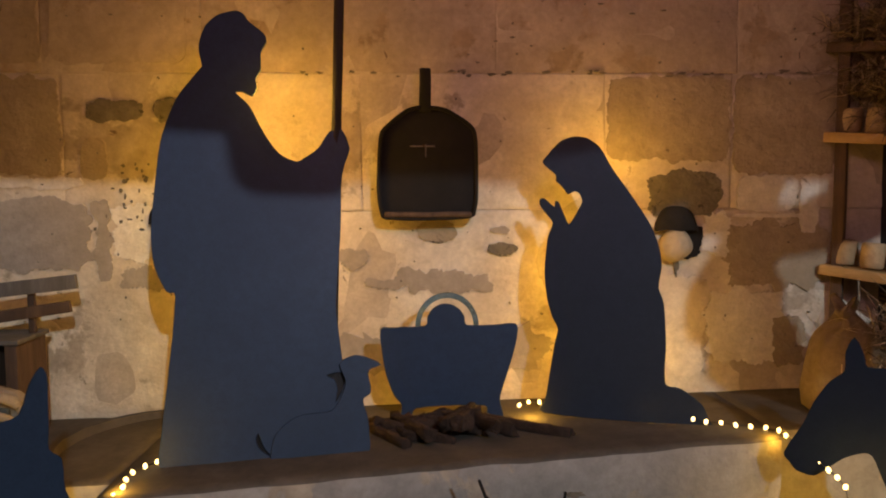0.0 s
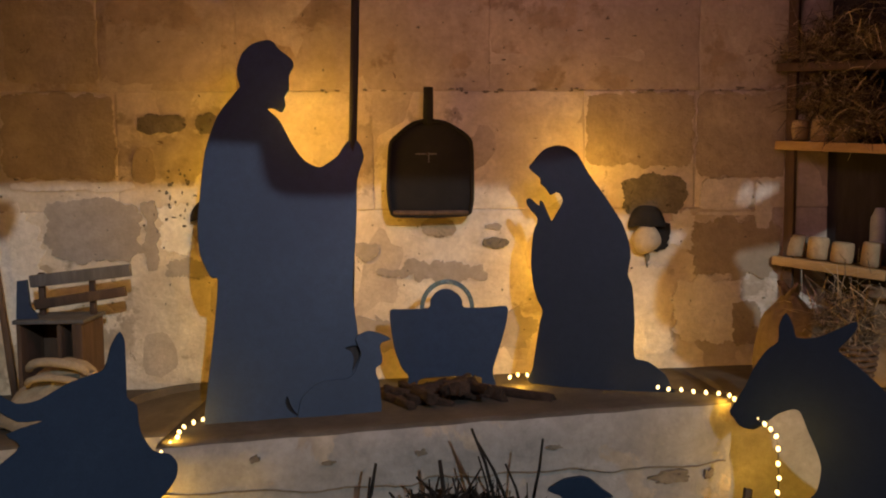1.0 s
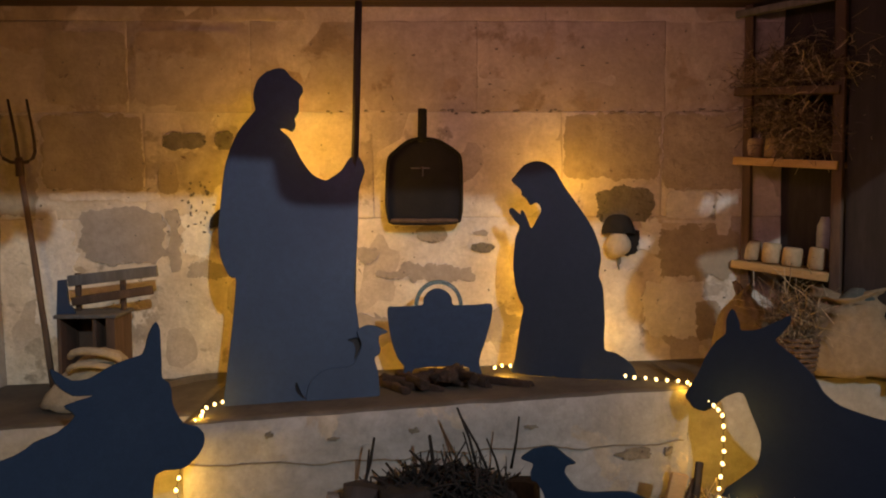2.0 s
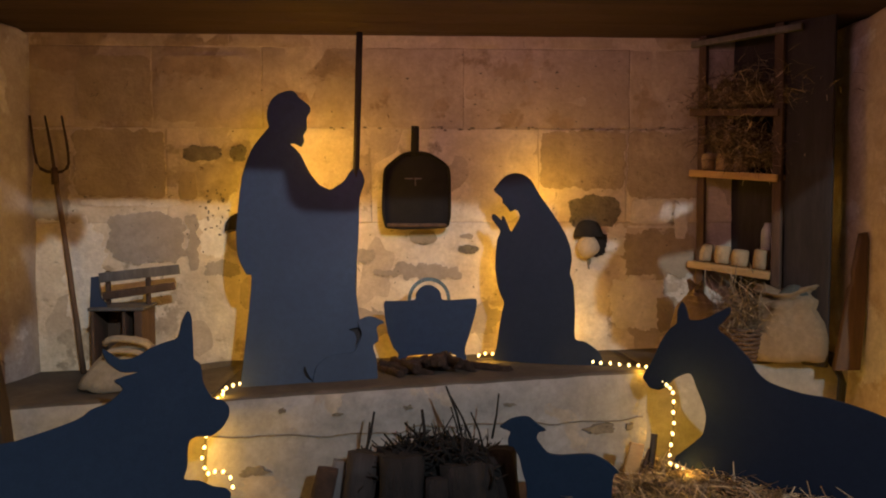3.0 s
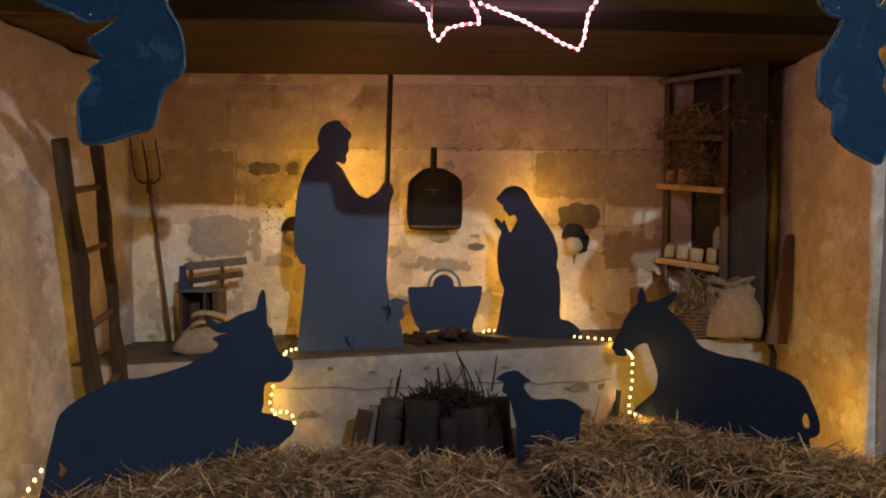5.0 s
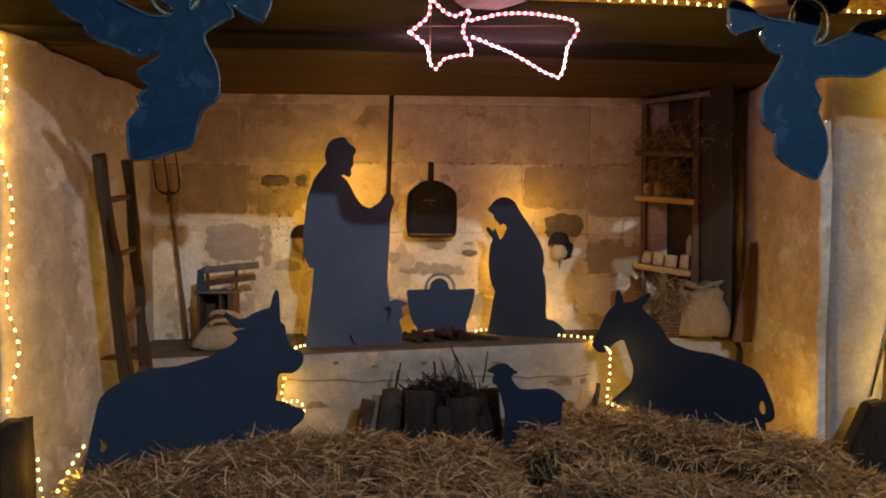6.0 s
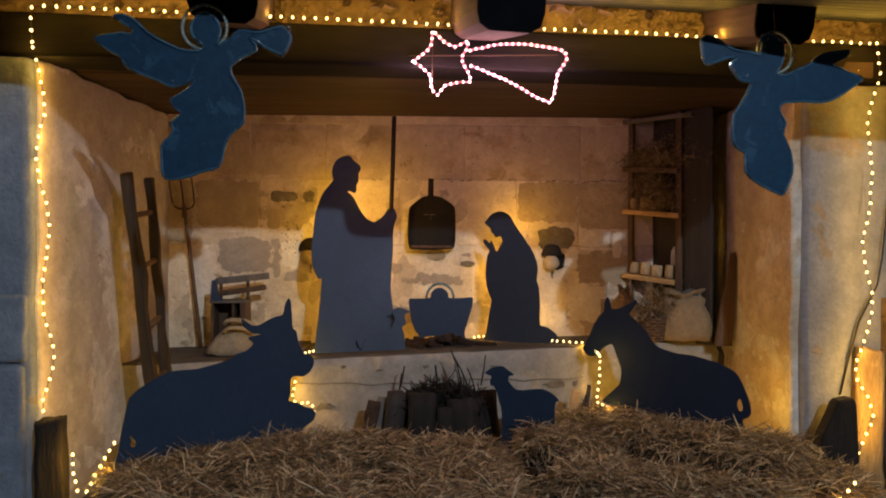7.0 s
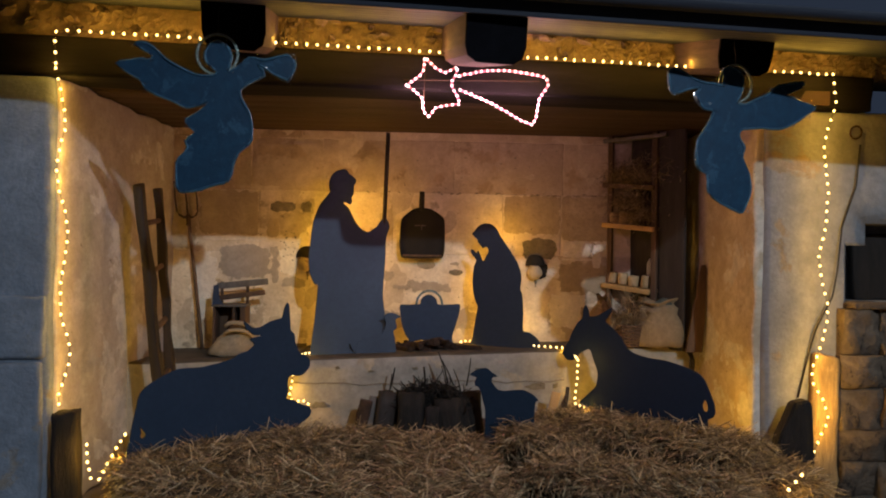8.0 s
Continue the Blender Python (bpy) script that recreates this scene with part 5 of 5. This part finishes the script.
def sack(x, y, z, w, d, h, seed, label, mat_=None, neck=0.35, yaw=0, tie=None):
    """A filled cloth bag: squarish foot, bulging corners, vertical folds gathered into a neck."""
    thing = empty("sack", pose(x, y, z, 0, 0, yaw))
    prof = [(0.03, 0.0), (0.44, 0.0), (0.50, 0.04), (0.53, 0.16), (0.53, 0.32), (0.50, 0.48), (0.45, 0.62), (0.38, 0.74), (neck * 0.95, 0.83), (neck * 0.62, 0.89), (neck * 0.55, 0.92), (neck * 0.85, 0.98), (neck * 0.95, 1.02), (neck * 0.5, 0.98), (0.03, 0.93)]
    bm = bmesh.new()
    steps, rings = 48, []
    for r, zz in prof:
        ring = []
        for i in range(steps):
            a = 2 * math.pi * i / steps
            ca, sa = math.cos(a), math.sin(a)
            sq = (abs(ca) ** 3.2 + abs(sa) ** 3.2) ** (-1 / 3.2)
            k = 1 + (sq - 1) * max(0.0, 1 - 1.1 * zz)
            fold = 1 + (0.10 * math.sin(7 * a + seed) + 0.06 * math.sin(13 * a + 2 * seed)) * min(1, max(0, zz - 0.45) * 2.2)
            p = Vector((r * w * k * fold * ca, r * d * k * fold * sa, zz * h * (1 + 0.07 * math.sin(2 * a + seed) * (zz > 0.8))))
            p += 0.05 * w * noise.noise_vector(p * 8 + Vector((seed, seed * 2, 0))) + 0.006 * noise.noise_vector(p * 40)
            p.z = max(0.0, p.z)
            ring.append(bm.verts.new(p))
        rings.append(ring)
    for a, b in zip(rings, rings[1:]):
        for i in range(steps):
            bm.faces.new((a[i], a[(i + 1) % steps], b[(i + 1) % steps], b[i])).smooth = True
    bm.faces.new(rings[0][::-1])
    bm.faces.new(rings[-1])
    bag = part("bag", bm, mat_ or BURLAP, thing)
    if tie:
        part("tie", tube([(neck * 0.62 * w * math.cos(a), neck * 0.62 * d * math.sin(a), 0.905 * h + 0.004 * math.sin(3 * a)) for a in (2 * math.pi * i / 16 for i in range(17))], 0.008, 6), BURLAP, bag, "twisted cord round the neck")
    return tagged(thing, label, "sack", "sacks on the ledge")


def slumped_sack():
    """A half-empty bag sunk to one side; its folded mouth gapes towards the lane under a loose flap."""
    thing = empty("sack", pose(-1.53, 2.50, bench_z(-1.53), 0, 0, 8))
    bm = bmesh.new()
    steps, rows = 56, []
    for r, zz, shift in ((0.05, 0.0, 0.0), (0.50, 0.0, 0.0), (0.545, 0.05, 0.0), (0.53, 0.20, 0.01), (0.49, 0.36, 0.03), (0.43, 0.52, 0.05), (0.36, 0.68, 0.07), (0.27, 0.82, 0.085), (0.17, 0.93, 0.09), (0.05, 0.98, 0.09)):
        ring = []
        for i in range(steps):
            a = 2 * math.pi * i / steps
            ca, sa = math.cos(a), math.sin(a)
            fold = 1 + 0.07 * math.sin(5 * a + 1.5 + 3 * zz) * zz + 0.035 * math.sin(11 * a - 4 * zz) * (0.3 + zz)
            p = Vector((r * 0.37 * fold * ca + shift, r * 0.24 * fold * sa, zz * 0.27))
            p += 0.016 * noise.noise_vector(p * 9 + Vector((3, 1, 0))) + 0.005 * noise.noise_vector(p * 38)
            p.z = max(0.0, p.z)
            ring.append(bm.verts.new(p))
        rows.append(ring)
    for ra, rb in zip(rows, rows[1:]):
        for i in range(steps):
            bm.faces.new((ra[i], ra[(i + 1) % steps], rb[(i + 1) % steps], rb[i])).smooth = True
    bm.faces.new(rows[0][::-1])
    bm.faces.new(rows[-1])
    bag = part("bag", bm, CLOTH, thing)
    # two rolled lips of the mouth; a dark strip between them paints the gap's shade
    for nm, lift, out, rad, lab in (("mouth_lip", 0.225, -0.070, 0.020, "rolled cloth lip"), ("mouth_lip", 0.170, -0.098, 0.016, "rolled cloth lip")):
        pts = [(0.075 + 0.115 * math.cos(a), out - 0.035 * math.sin(a), lift + 0.045 * math.sin(a) - 0.02 * math.cos(a)) for a in (math.pi * k / 14 for k in range(15))]
        part(nm, tube(pts, rad, 8, 0.8, 0.008), CLOTH, bag, lab)
    bm = box(0.16, 0.02, 0.030, 0.008, (0.075, -0.098, 0.205), 0.006, 3, 5)
    part("mouth_gap", bm, MUSS, bag, "dark strip standing for the shade in the open mouth")
    bm = box(0.15, 0.09, 0.010, 0.004, rough=0.012, cuts=4, seed=9, m=pose(0.19, -0.09, 0.012, 4, 3, -10))
    part("loose_corner", bm, CLOTH, bag, "flat loose corner of the cloth")
    return tagged(thing, "slumped cream cloth sack with a gaping folded mouth", "sack", "sacks on the ledge")


def crate():
    """An open wooden box on its side with a raised slatted back and a blue end board."""
    thing = empty("wooden_crate", pose(-1.60, 2.76, bench_z(-1.60), 0, 0, 2))
    w, d, h, t = 0.255, 0.22, 0.395, 0.018
    for name, bm in (("top", box(w + 0.04, d + 0.02, t, 0.003, (0, 0, h))), ("bottom", box(w - t, d, t, 0.003, (0, 0, t / 2))),
                     ("side", box(t, d, h - t, 0.003, (-w / 2, 0, h / 2))), ("side", box(t * 2.4, d, h - t, 0.003, (w / 2 - 0.012, 0, h / 2))),
                     ("back", box(w - 2 * t, t, h - 2 * t, 0.003, (-0.01, d / 2 - t, h / 2)))):
        part(name, bm, OLDWOOD if name != "top" else GREYWOOD, thing)
    part("divider", box(t, d * 0.9, h * 0.55, 0.003, (0.035, 0.0, h * 0.71)), OLDWOOD, thing)
    tagged(thing, "small open wooden crate standing on the ledge", "crate")
    rack = empty("slatted_rack", pose(-1.575, 2.78, bench_z(-1.60) + 0.404, 0, 0, 2))
    bm = bmesh.new()
    prof = [(-0.175, 0.0), (-0.085, 0.0), (-0.09, 0.02), (-0.115, 0.05), (-0.125, 0.17), (-0.165, 0.165)]
    fr, bk = [bm.verts.new((px, -0.10, pz)) for px, pz in prof], [bm.verts.new((px, -0.085, pz)) for px, pz in prof]
    bm.faces.new(fr)
    bm.faces.new(bk[::-1])
    for i in range(len(prof)):
        bm.faces.new((fr[i], bk[i], bk[(i + 1) % len(prof)], fr[(i + 1) % len(prof)]))
    bmesh.ops.recalc_face_normals(bm, faces=bm.faces)
    part("end_board", bm, NAVY, rack, "blue painted end board")
    part("slat", box(0.44, 0.022, 0.055, 0.004, m=pose(0.06, 0.0, 0.175, 0, -6)), GREYWOOD, rack, "bleached slat")
    part("slat", box(0.40, 0.022, 0.045, 0.004, m=pose(0.055, 0.0, 0.075, 0, -8)), OLDWOOD, rack, "brown slat")
    part("strut", box(0.025, 0.02, 0.19, 0.003, (-0.12, 0.02, 0.095)), OLDWOOD, rack)
    part("strut", box(0.025, 0.02, 0.20, 0.003, (0.10, 0.02, 0.10)), OLDWOOD, rack)
    tagged(rack, "small slatted wooden rack with a blue end lying on the crate", "rack")


CORNER = (1.74, 2.97)


def corner_shelves():
    """Shelves set across the corner: front edge runs from the back wall towards the side wall."""
    yaw = -46
    thing = empty("corner_shelf", pose(CORNER[0], CORNER[1], 0, 0, 0, yaw))
    # local x runs along the front edge, local y into the corner
    part("post", box(0.045, 0.035, 1.90, 0.005, (0.03, 0.02, 1.86), 0.003, 4, 1), OLDWOOD, thing, "slim brown upright")
    part("post", box(0.05, 0.04, 1.90, 0.005, (0.47, 0.02, 1.86), 0.003, 4, 2), OLDWOOD, thing, "brown upright")
    part("side_board", box(0.24, 0.03, 1.90, 0.006, (0.625, 0.04, 1.86), 0.004, 4, 3), DARKWOOD, thing, "wide dark side board")
    part("back_board", box(0.50, 0.02, 1.90, 0.003, (0.25, 0.20, 1.86)), DARKWOOD, thing, "dark back board")
    part("top_rail", box(0.62, 0.04, 0.035, 0.005, (0.28, -0.01, 2.765)), GREYWOOD, thing, "pale top rail under the ceiling")
    for z, ln in ((1.462, 0.47), (2.015, 0.50), (2.38, 0.50)):
        board = part("shelf", box(ln, 0.20, 0.028, 0.004, (ln / 2 - 0.02, 0.085, -0.014), m=pose(0, 0, z, 0, 5.5)), PINE if z < 2.2 else OLDWOOD, thing, "thin shelf board")
        part("shelf_lip", box(ln + 0.01, 0.02, 0.042, 0.004, (ln / 2 - 0.02, -0.025, -0.021), m=pose(0, 0, z, 0, 5.5)), PINE if z < 2.2 else OLDWOOD, board, "front lip of the shelf")
    tagged(thing, "pine corner shelves holding cheeses and straw", "shelf")
    base = thing.matrix_world.copy()
    rng = random.Random(3)
    for z, xs in ((1.462, (0.045, 0.150, 0.255, 0.370)), (2.015, (0.05, 0.155, 0.255))):
        for k, x in enumerate(xs):
            r, h = rng.uniform(0.043, 0.050), rng.uniform(0.095, 0.115)
            bm = lathe([(r * 0.85, 0.0), (r * 0.98, 0.006), (r, 0.02), (r * 1.02, h * 0.5), (r, h - 0.02), (r * 0.95, h - 0.005), (r * 0.8, h), (0.004, h)], 18, 0.006, 1, k + z * 9)
            ob = part("cheese", bm, CHEESE)
            ob.matrix_world = base @ pose(x, 0.045, z - 0.0963 * x + 0.004, 0, 5.5)
            tagged(ob, "small drum of rinded cheese on the pine shelf", "cheese", "cheeses on the shelves")
    bm = lathe([(0.035, 0), (0.038, 0.02), (0.038, 0.18), (0.036, 0.22), (0.022, 0.25), (0.018, 0.265), (0.004, 0.265)], 16)
    ob = part("bottle", bm, PALE)
    ob.matrix_world = base @ pose(0.385, 0.13, 1.43)
    tagged(ob, "pale grey bottle behind the cheeses", "bottle")

    def tuft(cx, cz, sx, sz):
        def place(rng):
            p = Vector((rng.gauss(cx, sx), rng.gauss(0.03, 0.04), cz + abs(rng.gauss(0, sz))))
            return p, rng.uniform(0, 2 * math.pi), rng.gauss(0.1, 0.45)
        return place
    for nm, cx, cz, sx, sz, cnt, sd in (("straw_bundle", 0.29, 2.02, 0.09, 0.10, 1300, 31), ("straw_bundle", 0.24, 2.37, 0.16, 0.09, 2200, 32), ("straw_bundle", 0.16, 2.16, 0.09, 0.09, 900, 33)):
        ob = new(nm, blades(nm, cnt, tuft(cx, cz, sx, sz), sd, (0.04, 0.14), 0.0017))
        ob.matrix_world = base
        tagged(ob, "bundle of loose straw stuffed on the shelf", "straw bundle", "straw on the shelves", kind="stuff")


def right_ledge_things():
    sack(1.63, 2.66, bench_z(1.63), 0.26, 0.22, 0.42, 4, "burlap sack with a knotted neck beside the shelves", BURLAP, 0.20, 10, True)
    sack(2.10, 2.56, bench_z(2.10), 0.40, 0.26, 0.385, 9, "plump burlap sack with a rag on its open neck", BURLAP, 0.46, -12, True)
    bm = lathe([(0.02, 0.0), (0.07, 0.0), (0.085, 0.02), (0.06, 0.05), (0.03, 0.075), (0.004, 0.08)], 18, 0.035, 0.8, 6)
    ob = part("rag", bm, MUSS)
    ob.matrix_world = pose(2.13, 2.55, bench_z(2.1) + 0.355)
    tagged(ob, "crumpled green-grey rag on the sack", "rag")
    bk = empty("basket", pose(1.85, 2.60, bench_z(1.85)))
    bm = bmesh.new()
    for k in range(8):
        z, r = 0.012 + 0.024 * k, 0.10 + 0.02 * math.sin(k / 10 * math.pi) + 0.001 * k
        tube([(r * math.cos(a), r * math.sin(a), z + 0.004 * math.sin(9 * a + k * math.pi)) for a in (2 * math.pi * i / 30 for i in range(31))], 0.012, 5, bm=bm)
    part("weave", bm, OLDWOOD, bk, "dark woven willow")
    part("base", lathe([(0.01, 0.0), (0.09, 0.0), (0.09, 0.012), (0.01, 0.012)], 20), OLDWOOD, bk)
    tagged(bk, "dark woven basket full of straw on the ledge", "basket")

    def heap(rng):
        p = Vector((rng.gauss(1.83, 0.08), rng.gauss(2.58, 0.05), bench_z(1.8) + 0.19 + abs(rng.gauss(0, 0.10))))
        return p, rng.uniform(0, 2 * math.pi), rng.gauss(0.1, 0.6)
    ob = new("straw_bundle", blades("straw_bundle", 900, heap, 41, (0.06, 0.2), 0.0016))
    tagged(ob, "tangled straw heaped in the basket", "straw bundle", kind="stuff")
    outline = [(227, 92.0), (240.0, 92.0), (242.0, 120), (242.6, 160), (242.0, 164.5), (239.4, 164), (236.0, 145), (236.0, 138), (234.0, 135)]
    ob = new("plank", sawn("plank", [[Vector((px / 100, pz / 100)) for px, pz in outline]], 0.035, OLDWOOD, None, 0.005))
    ob.location = (0, 2.38, 0)
    tagged(ob, "narrow tapering plank leaning in the corner", "plank")
    bm = bmesh.new()
    for k in range(4):
        dx = 0.012 * k
        tube([(2.30 + dx, 2.50 - 0.01 * k, bench_z(2.3) + 0.01), (2.33 + dx, 2.43, 0.86 - 0.01 * k), (2.315 + dx, 2.42, 0.70), (2.34 + dx, 2.42, 0.62 + 0.02 * k)], 0.006, 5, bm=bm)
    tagged(part("cord", bm, CABLE), "dark cords hanging over the ledge's edge", "cord")


baker_scoop()
ladder()
pitchfork()
crate()
slumped_sack()
corner_shelves()
right_ledge_things()

# staff held by the standing figure
stf = part("walking_staff", tube(line((-0.315, 2.60, 0.89), (-0.265, 2.71, 2.752), 10), 0.0195, 9, 0.95, 0.004), DARKWOOD)
tagged(stf, "long straight dark brown staff beside the standing figure", "staff")

# posts at the opening
bm = box(0.155, 0.15, 0.70, 0.028, (0, 0, 0.35), 0.016, 7, 4)
for v in bm.verts:
    if v.co.z > 0.66:
        v.co.z += 0.03 * noise.noise(v.co * 20) + 0.12 * v.co.x
st = part("wooden_post", bm, BLACKWOOD)
st.matrix_world = pose(-2.15, 1.03, 0.0, 0, -2, 12)
tagged(st, "short dark weathered post at the opening", "post")
bm = bmesh.new()
prof = [(-0.27, 0.0), (0.09, 0.0), (0.07, 0.30), (0.045, 0.70), (0.02, 0.738), (-0.085, 0.718), (-0.125, 0.63), (-0.19, 0.50), (-0.24, 0.28)]
fr, bk_ = [bm.verts.new((x, -0.045, z)) for x, z in prof], [bm.verts.new((x, 0.045, z)) for x, z in prof]
bm.faces.new(fr)
bm.faces.new(bk_[::-1])
for i in range(len(prof)):
    bm.faces.new((fr[i], bk_[i], bk_[(i + 1) % len(prof)], fr[(i + 1) % len(prof)]))
bmesh.ops.recalc_face_normals(bm, faces=bm.faces)
bmesh.ops.bevel(bm, geom=bm.edges[:], offset=0.01, segments=2, affect="EDGES")
st = part("plank_stump", bm, BLACKWOOD)
st.matrix_world = pose(2.70, 1.36, 0.0, 0, 0, SKEW)
tagged(st, "dark broken slab of wood standing at the jamb", "wood slab")
# cable on the street wall
bm = tube([(3.20, front(3.2) - 0.02, 2.55), (3.17, front(3.2) - 0.025, 2.25), (3.06, front(3.1) - 0.03, 1.95), (3.02, front(3.0) - 0.035, 1.62), (2.98, front(3.0) - 0.05, 1.45), (2.86, front(2.9) - 0.035, 1.20), (2.80, front(2.8) - 0.025, 0.98), (2.74, front(2.75) - 0.02, 0.72)], 0.0065, 6)
tagged(part("cable", bm, CABLE), "black cable hanging down the street wall", "cable")

# iron tether ring on the street wall
bm = tube([(0.045 * math.cos(a), 0, 0.045 * math.sin(a)) for a in (2 * math.pi * i / 24 for i in range(25))], 0.007, 6)
st = part("iron_ring", bm, IRON)
st.matrix_world = pose(3.17, front(3.17) - 0.012, 2.64, 8, 0, SKEW)
tagged(st, "small dark iron tether ring on the street wall", "iron ring")
